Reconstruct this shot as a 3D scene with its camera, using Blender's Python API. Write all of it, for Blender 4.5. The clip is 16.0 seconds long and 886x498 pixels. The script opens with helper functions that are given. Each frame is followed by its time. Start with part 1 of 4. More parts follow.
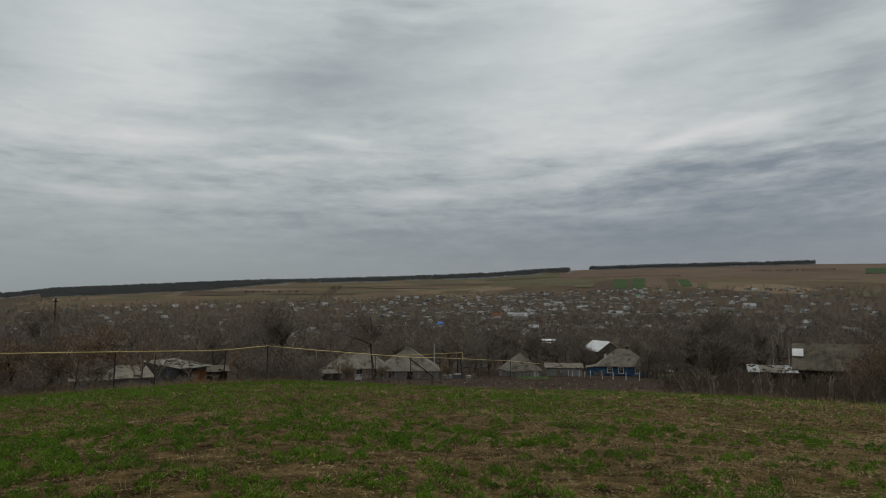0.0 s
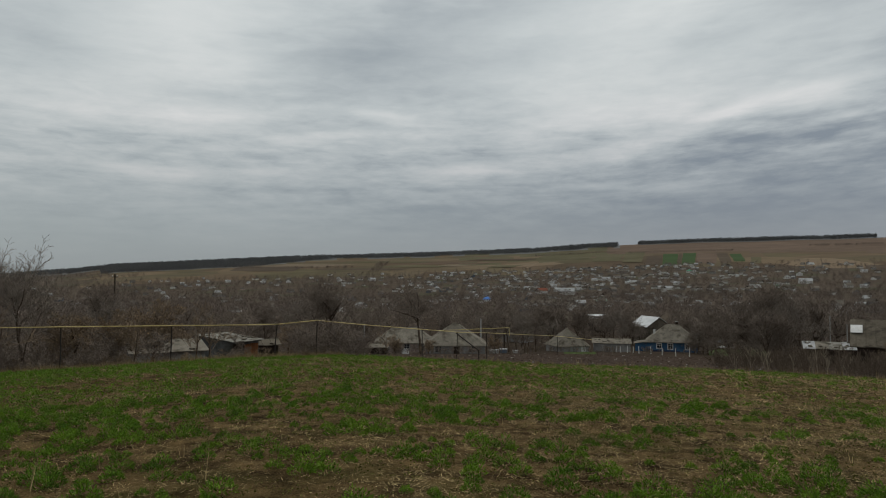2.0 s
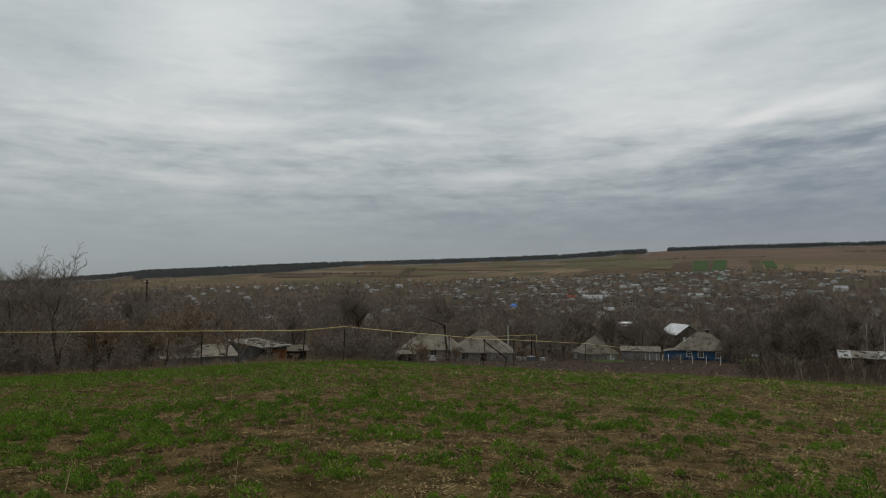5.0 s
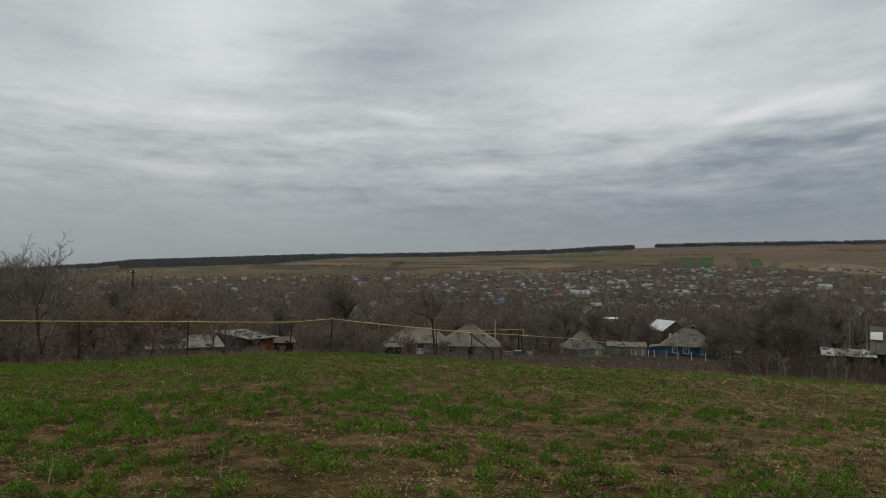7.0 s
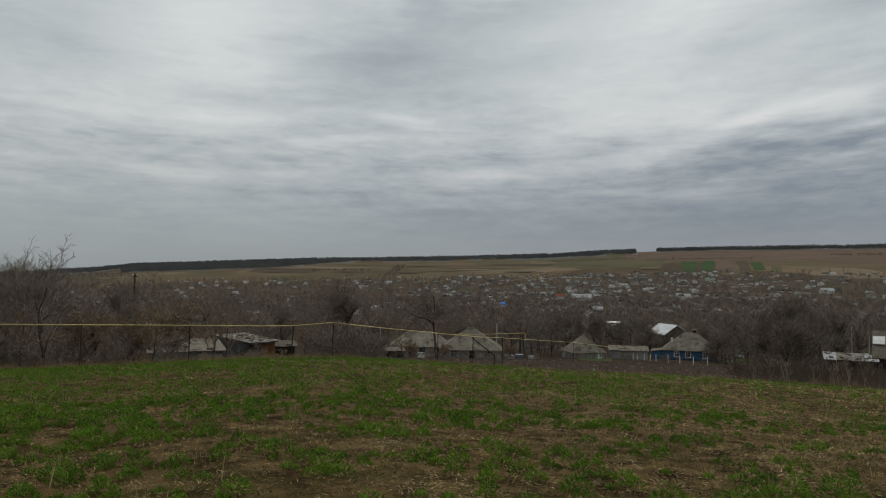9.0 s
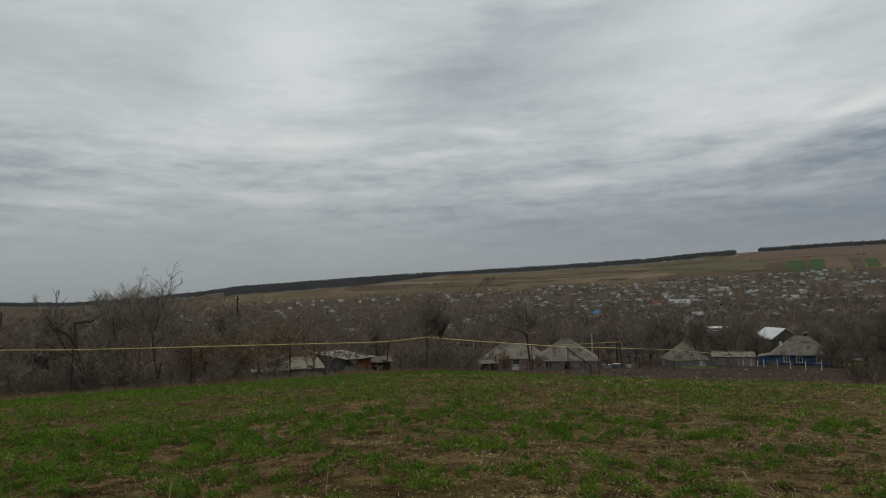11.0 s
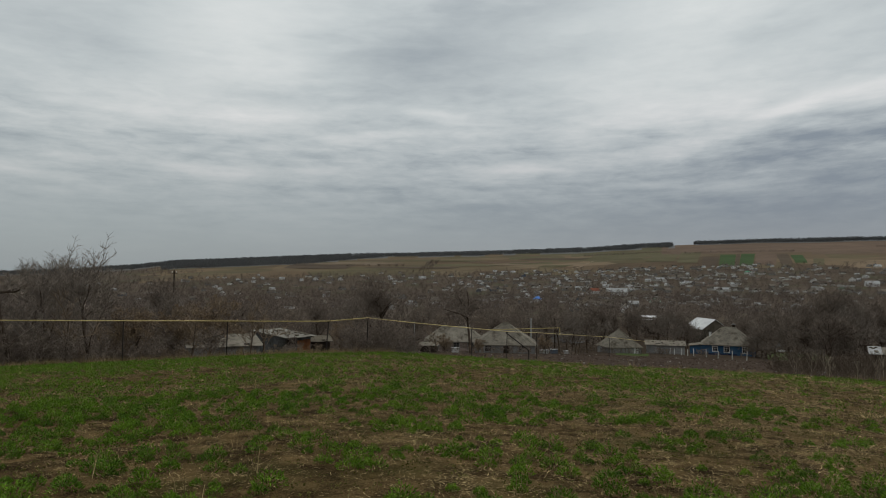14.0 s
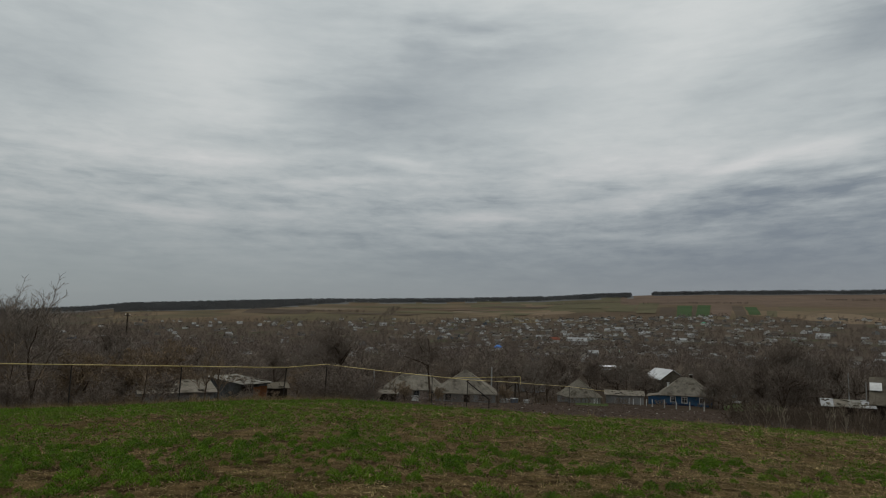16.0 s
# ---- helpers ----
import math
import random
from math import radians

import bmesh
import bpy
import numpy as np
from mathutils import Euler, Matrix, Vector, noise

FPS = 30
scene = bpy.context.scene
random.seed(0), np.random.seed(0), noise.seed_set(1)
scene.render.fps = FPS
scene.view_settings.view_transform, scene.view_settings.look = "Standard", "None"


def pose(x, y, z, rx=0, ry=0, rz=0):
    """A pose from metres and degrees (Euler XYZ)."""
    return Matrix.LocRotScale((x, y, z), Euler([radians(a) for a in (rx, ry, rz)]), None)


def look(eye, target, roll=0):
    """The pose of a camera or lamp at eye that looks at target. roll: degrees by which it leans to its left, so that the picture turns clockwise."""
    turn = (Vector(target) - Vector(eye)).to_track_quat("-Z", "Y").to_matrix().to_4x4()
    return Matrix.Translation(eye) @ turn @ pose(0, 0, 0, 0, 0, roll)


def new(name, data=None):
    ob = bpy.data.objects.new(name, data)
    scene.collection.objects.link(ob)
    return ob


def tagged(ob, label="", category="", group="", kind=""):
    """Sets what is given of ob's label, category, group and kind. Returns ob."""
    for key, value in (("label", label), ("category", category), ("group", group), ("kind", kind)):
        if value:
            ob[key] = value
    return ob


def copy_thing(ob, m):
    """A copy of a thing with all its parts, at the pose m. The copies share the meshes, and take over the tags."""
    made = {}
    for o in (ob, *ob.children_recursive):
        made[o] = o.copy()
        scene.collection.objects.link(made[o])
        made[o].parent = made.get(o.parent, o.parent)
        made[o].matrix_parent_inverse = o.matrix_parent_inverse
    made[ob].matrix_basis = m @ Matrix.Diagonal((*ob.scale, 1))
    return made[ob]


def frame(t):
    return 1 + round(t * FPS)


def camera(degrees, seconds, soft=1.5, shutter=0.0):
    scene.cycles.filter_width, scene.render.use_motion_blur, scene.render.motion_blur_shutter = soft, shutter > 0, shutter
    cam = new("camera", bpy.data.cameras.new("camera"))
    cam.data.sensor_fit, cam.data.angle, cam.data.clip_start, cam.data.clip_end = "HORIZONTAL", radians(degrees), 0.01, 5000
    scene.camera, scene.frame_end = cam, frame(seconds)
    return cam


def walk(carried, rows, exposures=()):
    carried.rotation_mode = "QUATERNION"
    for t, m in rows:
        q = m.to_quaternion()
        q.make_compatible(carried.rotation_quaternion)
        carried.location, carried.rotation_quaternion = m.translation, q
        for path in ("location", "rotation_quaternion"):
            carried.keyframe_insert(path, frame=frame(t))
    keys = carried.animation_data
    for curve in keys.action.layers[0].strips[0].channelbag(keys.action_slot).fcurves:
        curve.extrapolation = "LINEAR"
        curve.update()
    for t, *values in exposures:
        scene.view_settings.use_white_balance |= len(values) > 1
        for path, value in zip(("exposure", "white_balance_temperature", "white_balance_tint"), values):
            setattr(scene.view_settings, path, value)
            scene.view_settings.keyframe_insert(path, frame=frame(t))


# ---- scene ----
# ---------------------------------------------------------------- camera
# A hand-held camera that stands at the edge of a field and turns: seconds, yaw, pitch, roll.
cam = camera(65.0, 16.0, soft=1.0)
EYE, TILT = 1.6, 4.5
ROWS = [
    (0.0, 0.00, 0.00, -0.00),
    (0.5, 1.72, -1.03, -0.08),
    (1.0, 2.34, -1.08, -0.09),
    (1.5, 2.33, -1.53, 0.11),
    (2.0, 3.80, -2.02, 0.34),
    (2.5, 4.20, -1.53, 0.55),
    (3.0, 4.06, -1.26, 0.38),
    (3.5, 5.55, -0.87, 0.40),
    (4.0, 6.07, -1.16, 0.52),
    (6.3, 6.38, -1.91, -0.25),
    (6.5, 6.56, -2.29, -0.34),
    (7.0, 5.07, -1.99, -0.40),
    (7.5, 6.34, -1.35, -1.96),
    (8.0, 5.41, -3.16, -1.03),
    (8.2, 4.58, -2.58, -0.90),
    (10.3, 9.27, -1.13, 1.50),
    (10.5, 10.43, -0.98, 1.62),
    (11.0, 12.49, -0.53, 2.41),
    (11.5, 14.12, 0.00, 3.28),
    (12.0, 14.29, -0.87, 2.83),
    (12.5, 12.80, -0.78, 1.63),
    (13.0, 10.81, -2.13, 1.09),
    (13.5, 9.06, -2.21, 0.58),
    (14.0, 7.96, -2.10, 0.12),
    (14.5, 5.73, 1.41, 0.38),
    (15.0, 4.77, 3.27, -0.48),
    (15.5, 3.60, 2.40, -0.94),
    (16.0, 4.87, 1.78, -0.94),
]
# the small sway of the arms, in metres to the right
SWAY = [(0, 0), (4, -0.008), (8.2, -0.012), (10.3, -0.02), (11.5, -0.012), (12, 0), (12.5, 0.012), (13.5, 0.022), (14.5, 0.015), (16, 0.01)]
walk(cam, [(t, pose(float(np.interp(t, *zip(*SWAY))), 0, EYE, TILT) @ pose(0, 0, 0, 0, 0, yaw) @ pose(0, 0, 0, pitch) @ pose(0, 0, 0, 0, roll) @ pose(0, 0, 0, 90))
           for t, yaw, pitch, roll in ROWS],
     exposures=[(0, -0.06), (1, 0.0), (3, 0.03), (7, 0.08), (8.2, 0.06), (10.3, 0.0), (12.5, 0.02), (14, 0.08), (14.5, 0.0), (15, -0.14), (16, -0.15)])

# ---------------------------------------------------------------- world and sun
SUN_AZ, SUN_EL = 25.0, 48.0
CLOUDS = [(-11, 17.6, 9.5, 2.6, 10, -0.08), (-3, 22, 12, 2.4, 4, -0.085), (-24, 19, 8, 4, 12, 0.06), (-32, 22, 4, 2.5, 0, -0.035), (10, 15, 10, 2.2, 6, 0.035), (28, 21.2, 6.5, 1.9, 10, -0.12),
          (31, 16.3, 3.5, 1.8, 8, -0.07), (16, 23, 6, 2.5, 0, 0.04), (12.5, 13.2, 7, 0.9, 5, 0.08), (18, 12.4, 4, 0.5, 13, 0.16), (24, 13.6, 4, 0.6, 8, 0.116), (12, 10.5, 4.5, 0.5, 7, 0.131), (-2.2, 8.7, 3.6, 0.55, 4, 0.189),
          (-8.6, 13.2, 3.2, 0.45, -6, 0.116), (-15, 11.3, 4, 0.4, 3, 0.102), (-24, 12.7, 6, 0.6, 2, 0.087), (-26.5, 8.2, 3.4, 0.7, 0, 0.109), (-16, 5, 3, 0.25, 0, 0.072), (15, 7.4, 4, 0.3, 4, 0.102), (22, 8.6, 14, 2.4, 3, -0.15),
          (24, 5.2, 16, 2, 2, -0.12), (-30, 11, 14, 5, 0, 0.035), (30, 11.5, 5, 2.5, 6, -0.05), (20, 10.6, 5, 0.6, 8, -0.06), (-4, 5.6, 9, 1, 2, -0.05), (-41.5, 7.7, 4, 0.55, 0, 0.131), (-46, 5.2, 4, 0.4, 0, 0.087), (-36, 13, 10, 3, 0, 0.03), (-40, 19, 9, 3, 0, -0.03), (5, 12, 10, 2.4, 4, 0.035), (-2, 9.9, 7, 0.5, 3, -0.05), (8, 4.8, 15, 1.8, 2, -0.08), (17, 17.5, 4, 1.4, 12, -0.05), (3, 18, 4, 1.2, 8, -0.04), (-20, 14.5, 7, 0.8, 2, -0.05), (-27, 10.4, 7, 0.7, 0, -0.06), (-37, 10, 5, 0.6, 0, -0.06), (-45, 8.9, 4, 0.6, 0, -0.06), (-33, 16, 6, 1.2, 4, -0.04), (28, 11.8, 4, 0.35, 10, 0.07), (-12, 9.6, 4, 0.4, 2, 0.05), (-20, 6.6, 5, 0.6, 0, -0.05)]


def link(tree, a, b):
    tree.links.new(a, b)


def node(tree, kind, **inputs):
    n = tree.nodes.new(kind)
    for key, value in inputs.items():
        k = int(key[1:]) if key[0] == "i" and key[1:].isdigit() else key.replace("_", " ")
        n.inputs[k].default_value = value
    return n


def calc(tree, op, a, b=0.0, c=0.0):
    n = tree.nodes.new("ShaderNodeMath")
    n.operation = op
    for i, v in enumerate((a, b, c)):
        if isinstance(v, (int, float)):
            n.inputs[i].default_value = v
        else:
            tree.links.new(v, n.inputs[i])
    return n.outputs[0]


def ramp(tree, fac, stops):
    n = tree.nodes.new("ShaderNodeValToRGB")
    el = n.color_ramp.elements
    while len(el) < len(stops):
        el.new(0.5)
    for e, (p, c) in zip(el, stops):
        e.position, e.color = p, (*c, 1)
    tree.links.new(fac, n.inputs[0])
    return n.outputs[0]


def blend(tree, fac, a, b, how="MIX"):
    n = tree.nodes.new("ShaderNodeMix")
    n.data_type, n.blend_type = "RGBA", how
    for sock, v in ((n.inputs[0], fac), (n.inputs[6], a), (n.inputs[7], b)):
        if isinstance(v, (int, float)):
            sock.default_value = v
        elif isinstance(v, tuple):
            sock.default_value = (*v, 1)
        else:
            tree.links.new(v, sock)
    return n.outputs[2]


def overcast():
    world = bpy.data.worlds.new("overcast_sky")
    world.use_nodes = True
    scene.world = world
    t = world.node_tree
    t.nodes.clear()
    sky = t.nodes.new("ShaderNodeTexSky")
    sky.sky_type, sky.sun_disc = "NISHITA", False
    sky.sun_elevation, sky.sun_rotation = radians(SUN_EL), radians(SUN_AZ)
    gen = t.nodes.new("ShaderNodeTexCoord").outputs["Generated"]
    sep = t.nodes.new("ShaderNodeSeparateXYZ")
    link(t, gen, sep.inputs[0])
    x, y, z = sep.outputs
    # long streaks that lie flat over the land and lean upwards to the east
    lean = calc(t, "SUBTRACT", z, calc(t, "MULTIPLY", calc(t, "MULTIPLY", x, calc(t, "MAXIMUM", x, 0.0)), 0.06))

    def cloud(along, across, detail, rough, distort, shift):
        comb = t.nodes.new("ShaderNodeCombineXYZ")
        link(t, calc(t, "MULTIPLY_ADD", x, along, shift), comb.inputs[0])
        link(t, calc(t, "MULTIPLY", y, along), comb.inputs[1])
        link(t, calc(t, "MULTIPLY", lean, across), comb.inputs[2])
        n = node(t, "ShaderNodeTexNoise", Scale=1.0, Detail=detail, Roughness=rough, Distortion=distort)
        link(t, comb.outputs[0], n.inputs["Vector"])
        return calc(t, "SUBTRACT", n.outputs[0], 0.5)

    big = cloud(2.6, 7.0, 4.0, 0.5, 0.3, 3.1)
    puff = cloud(7.0, 19.0, 4.0, 0.5, 0.4, 7.7)
    mid = cloud(8.0, 60.0, 4.0, 0.5, 0.25, 11.3)
    fine = cloud(26.0, 100.0, 4.0, 0.6, 0.3, 5.9)
    # the streaks crowd at a low height; higher up the deck is smooth
    band = calc(t, "SUBTRACT", z, 0.15)
    band = calc(t, "EXPONENT", calc(t, "MULTIPLY", calc(t, "MULTIPLY", band, band), -140.0))
    s = calc(t, "MULTIPLY_ADD", big, 0.22, 0.515)
    s = calc(t, "MULTIPLY_ADD", puff, 0.075, s)
    s = calc(t, "MULTIPLY_ADD", calc(t, "MULTIPLY", mid, calc(t, "MULTIPLY_ADD", band, 0.30, 0.05)), 1.0, s)
    s = calc(t, "MULTIPLY_ADD", calc(t, "MULTIPLY", fine, calc(t, "MULTIPLY_ADD", band, 0.20, 0.05)), 1.0, s)
    # the large cloud masses and bright rifts: bearing, height, half-widths, tilt, weight
    for az, el, wide, high, tilt, weight in CLOUDS:
        a, e, k = radians(az), radians(el), radians(tilt)
        dx = calc(t, "SUBTRACT", calc(t, "ARCTAN2", x, y), a)
        dz = calc(t, "SUBTRACT", calc(t, "ARCSINE", z), e)
        along = calc(t, "DIVIDE", calc(t, "ADD", calc(t, "MULTIPLY", dx, math.cos(k)), calc(t, "MULTIPLY", dz, math.sin(k))), radians(wide))
        across = calc(t, "DIVIDE", calc(t, "SUBTRACT", calc(t, "MULTIPLY", dz, math.cos(k)), calc(t, "MULTIPLY", dx, math.sin(k))), radians(high))
        # ragged by the finer cloud
        across = calc(t, "ADD", across, calc(t, "ADD", calc(t, "MULTIPLY", mid, 1.2), calc(t, "MULTIPLY", puff, 1.8)))
        d = calc(t, "ADD", calc(t, "MULTIPLY", along, along), calc(t, "MULTIPLY", across, across))
        s = calc(t, "MULTIPLY_ADD", calc(t, "EXPONENT", calc(t, "MULTIPLY", d, -1.0)), weight, s)
    colour = ramp(t, s, [(0.33, (0.208, 0.242, 0.272)), (0.41, (0.328, 0.362, 0.376)), (0.5, (0.480, 0.515, 0.515)),
                         (0.57, (0.585, 0.61, 0.60)), (0.70, (0.75, 0.745, 0.725))])
    # thicker, bluer cloud low over the land
    low = calc(t, "SMOOTH_MIN", calc(t, "MULTIPLY", z, 3.7), 1.0, 0.3)
    west = calc(t, "MULTIPLY_ADD", x, -1.1, 0.35)
    rain = blend(t, calc(t, "MINIMUM", calc(t, "MAXIMUM", west, 0.0), 1.0), (0.182, 0.208, 0.252), (0.285, 0.32, 0.335))
    colour = blend(t, calc(t, "SUBTRACT", 1.0, low), colour, rain)
    link(t, sky.outputs[0], (dim := node(t, "ShaderNodeMix")).inputs[6])
    dim.data_type, dim.blend_type = "RGBA", "MULTIPLY"
    dim.inputs[0].default_value, dim.inputs[7].default_value = 1.0, (0.1, 0.1, 0.1, 1)
    link(t, sky.outputs[0], dim.inputs[6])
    colour = blend(t, 0.94, dim.outputs[2], colour)
    bg = node(t, "ShaderNodeBackground")
    # an overcast sky grows brighter towards the zenith
    link(t, calc(t, "MULTIPLY_ADD", calc(t, "MAXIMUM", z, 0.0), 0.5, 0.91), bg.inputs["Strength"])
    link(t, colour, bg.inputs[0])
    out = t.nodes.new("ShaderNodeOutputWorld")
    link(t, bg.outputs[0], out.inputs[0])


overcast()
sun = new("sun", bpy.data.lights.new("sun", "SUN"))
sun.data.energy, sun.data.angle, sun.data.color = 0.9, radians(40), (1.0, 0.96, 0.9)
sun.matrix_world = look((0, 0, 60), (-60 * math.sin(radians(SUN_AZ)) / math.tan(radians(SUN_EL)),
                                     -60 * math.cos(radians(SUN_AZ)) / math.tan(radians(SUN_EL)), 0))

# ---------------------------------------------------------------- materials


def surface(name, dark, light, scale=4.0, fine=40.0, rough=0.9, bump=0.3, depth=0.02, spread=0.0, metal=0.0, stops=(0.35, 0.65), third=None, third_scale=0.5, third_at=(0.5, 0.65)):
    """Two-scale mottling between two base colours, a third in patches, grain in the relief; spread varies it from piece to piece."""
    m = bpy.data.materials.new(name)
    m.use_nodes = True
    t = m.node_tree
    b = t.nodes["Principled BSDF"]
    co = t.nodes.new("ShaderNodeTexCoord").outputs["Object"]
    n1 = node(t, "ShaderNodeTexNoise", Scale=scale, Detail=4.0, Roughness=0.6)
    n2 = node(t, "ShaderNodeTexNoise", Scale=fine, Detail=3.0, Roughness=0.6)
    link(t, co, n1.inputs["Vector"]), link(t, co, n2.inputs["Vector"])
    f = calc(t, "MULTIPLY_ADD", n2.outputs[0], 0.4, calc(t, "MULTIPLY", n1.outputs[0], 0.6))
    c = ramp(t, f, [(stops[0], dark), (stops[1], light)])
    if third:
        n3 = node(t, "ShaderNodeTexNoise", Scale=third_scale, Detail=5.0, Roughness=0.6)
        link(t, co, n3.inputs["Vector"])
        k = ramp(t, n3.outputs[0], [(third_at[0], (0, 0, 0)), (third_at[1], (1, 1, 1))])
        c = blend(t, k, c, third)
    if spread:
        g = t.nodes.new("ShaderNodeObjectInfo").outputs["Random"]
        i = t.nodes.new("ShaderNodeNewGeometry").outputs["Random Per Island"]
        v = calc(t, "MULTIPLY_ADD", calc(t, "FRACT", calc(t, "ADD", g, i)), 2 * spread, 1 - spread)
        hsv = node(t, "ShaderNodeHueSaturation")
        link(t, v, hsv.inputs["Value"]), link(t, c, hsv.inputs["Color"])
        c = hsv.outputs[0]
    link(t, c, b.inputs["Base Color"])
    b.inputs["Roughness"].default_value, b.inputs["Metallic"].default_value = rough, metal
    b.inputs["Specular IOR Level"].default_value = 0.02 if rough >= 0.9 else 0.2
    if bump:
        bp = node(t, "ShaderNodeBump", Strength=bump, Distance=depth)
        link(t, n2.outputs[0], bp.inputs["Height"]), link(t, bp.outputs[0], b.inputs["Normal"])
    return m


M_field = surface("stubble_soil", (0.024, 0.0145, 0.006), (0.165, 0.110, 0.047), 2.6, 46, 0.95, 1.0, 0.05, stops=(0.40, 0.62), third=(0.062, 0.052, 0.016), third_scale=0.6, third_at=(0.5, 0.7))
M_soil = surface("ploughed_soil", (0.027, 0.0185, 0.0135), (0.076, 0.054, 0.040), 0.8, 6, 0.95, 0.8, 0.08)
M_scrub = surface("dry_scrub_ground", (0.052, 0.039, 0.028), (0.106, 0.080, 0.058), 0.03, 0.4, 0.95, 0.6, 0.05, third=(0.060, 0.064, 0.034), third_scale=0.012, third_at=(0.54, 0.66))
M_litter = surface("leaf_litter", (0.022, 0.015, 0.010), (0.056, 0.040, 0.027), 0.15, 2.0, 0.95, 0.6, 0.05)
M_dry = surface("dry_grass", (0.10, 0.07, 0.035), (0.30, 0.225, 0.12), 3, 20, 0.9, 0.2, spread=0.3)
M_bark = surface("bark", (0.045, 0.033, 0.025), (0.12, 0.090, 0.068), 3, 30, 0.95, 0.5)
M_twig = surface("twigs", (0.106, 0.084, 0.068), (0.250, 0.202, 0.164), 1.5, 8, 0.9, 0, spread=0.35)
M_twig_pale = surface("pale_twigs", (0.118, 0.098, 0.082), (0.27, 0.225, 0.187), 1.5, 8, 0.9, 0, spread=0.35)
M_leaf = surface("withered_leaves", (0.17, 0.105, 0.055), (0.36, 0.25, 0.14), 3, 20, 0.85, 0, spread=0.35)
M_weed = surface("dry_brown_weeds", (0.064, 0.048, 0.036), (0.165, 0.128, 0.097), 1.5, 8, 0.9, 0, spread=0.4)
M_twig_tan = surface("tan_twigs", (0.12, 0.088, 0.060), (0.26, 0.195, 0.137), 1.5, 8, 0.9, 0, spread=0.3)
M_wood_far = surface("far_woodland", (0.122, 0.096, 0.080), (0.188, 0.150, 0.126), 0.03, 0.6, 0.95, 0, spread=0.16)
M_forest = surface("far_forest", (0.108, 0.108, 0.108), (0.140, 0.138, 0.134), 0.01, 0.3, 0.95, 0, spread=0.05)
M_blade = surface("young_green_shoots", (0.030, 0.080, 0.003), (0.128, 0.232, 0.010), 2, 12, 0.8, 0, spread=0.4)
M_blade_dull = surface("olive_shoots", (0.050, 0.052, 0.010), (0.140, 0.132, 0.030), 2, 12, 0.85, 0, spread=0.4)
M_straw = surface("straw", (0.115, 0.080, 0.036), (0.46, 0.35, 0.175), 2, 12, 0.9, 0, spread=0.6)
M_asbestos = surface("weathered_asbestos_sheet", (0.112, 0.098, 0.078), (0.240, 0.214, 0.174), 0.7, 9, 0.95, 0.3, third=(0.075, 0.064, 0.048), third_scale=0.8)
M_white = surface("whitewash", (0.42, 0.41, 0.39), (0.72, 0.71, 0.68), 0.8, 10, 0.9, 0.2)
M_grey_wall = surface("grey_render", (0.16, 0.155, 0.15), (0.30, 0.29, 0.275), 0.9, 9, 0.95, 0.3)
M_pink_wall = surface("faded_pink_limewash", (0.25, 0.19, 0.165), (0.42, 0.33, 0.29), 0.9, 9, 0.95, 0.3)
M_blue_wall = surface("blue_limewash", (0.032, 0.076, 0.140), (0.062, 0.135, 0.240), 0.8, 8, 0.9, 0.2, third=(0.085, 0.125, 0.17), third_scale=0.9, third_at=(0.55, 0.7))
M_bluegrey = surface("blue_grey_boards", (0.07, 0.085, 0.11), (0.13, 0.15, 0.18), 0.8, 8, 0.9, 0.2)
M_navy = surface("navy_paint", (0.012, 0.022, 0.06), (0.03, 0.05, 0.11), 1.5, 12, 0.8, 0.2)
M_dark = surface("dark_old_timber_and_bay_shade", (0.02, 0.016, 0.013), (0.06, 0.045, 0.035), 1.5, 14, 0.95, 0.4)
M_brick = surface("red_brown_boards", (0.05, 0.028, 0.022), (0.10, 0.055, 0.04), 1.5, 14, 0.95, 0.4)
M_rust = surface("rust_orange_paint", (0.11, 0.042, 0.016), (0.24, 0.095, 0.033), 1.5, 14, 0.85, 0.3)
M_zinc = surface("pale_zinc_sheet", (0.42, 0.42, 0.42), (0.66, 0.66, 0.65), 0.6, 7, 0.6, 0.1)
M_concrete = surface("concrete", (0.27, 0.265, 0.25), (0.42, 0.41, 0.39), 1.5, 15, 0.95, 0.3)
M_yellow = surface("yellow_pipe_paint", (0.40, 0.31, 0.11), (0.62, 0.49, 0.21), 1.2, 12, 0.6, 0.1)
M_post = surface("dark_steel_post", (0.02, 0.017, 0.015), (0.055, 0.045, 0.038), 2, 20, 0.8, 0.2)
M_glass = surface("dark_window_pane", (0.015, 0.018, 0.022), (0.03, 0.035, 0.04), 1, 5, 0.1, 0)
M_pale_sheet = surface("bleached_roof_sheet", (0.135, 0.125, 0.105), (0.28, 0.265, 0.232), 1.2, 9, 0.95, 0.3, third=(0.09, 0.08, 0.06), third_scale=1.1)
M_block = surface("dark_grey_blockwork", (0.075, 0.076, 0.075), (0.145, 0.145, 0.14), 1.2, 9, 0.95, 0.4, third=(0.055, 0.05, 0.042), third_scale=1.0)
M_old_sheet = surface("dark_weathered_sheet", (0.072, 0.061, 0.046), (0.152, 0.130, 0.100), 0.7, 9, 0.95, 0.3, third=(0.05, 0.042, 0.032), third_scale=0.9)
M_far_lime = surface("far_limewash", (0.40, 0.39, 0.37), (0.68, 0.66, 0.63), 0.1, 1, 0.95, 0)
M_far_sheet = surface("far_pale_sheet", (0.24, 0.24, 0.235), (0.40, 0.40, 0.39), 0.1, 1, 0.9, 0)
M_far_roof = surface("far_weathered_roof", (0.074, 0.062, 0.050), (0.16, 0.14, 0.116), 0.1, 1, 0.95, 0, spread=0.4)
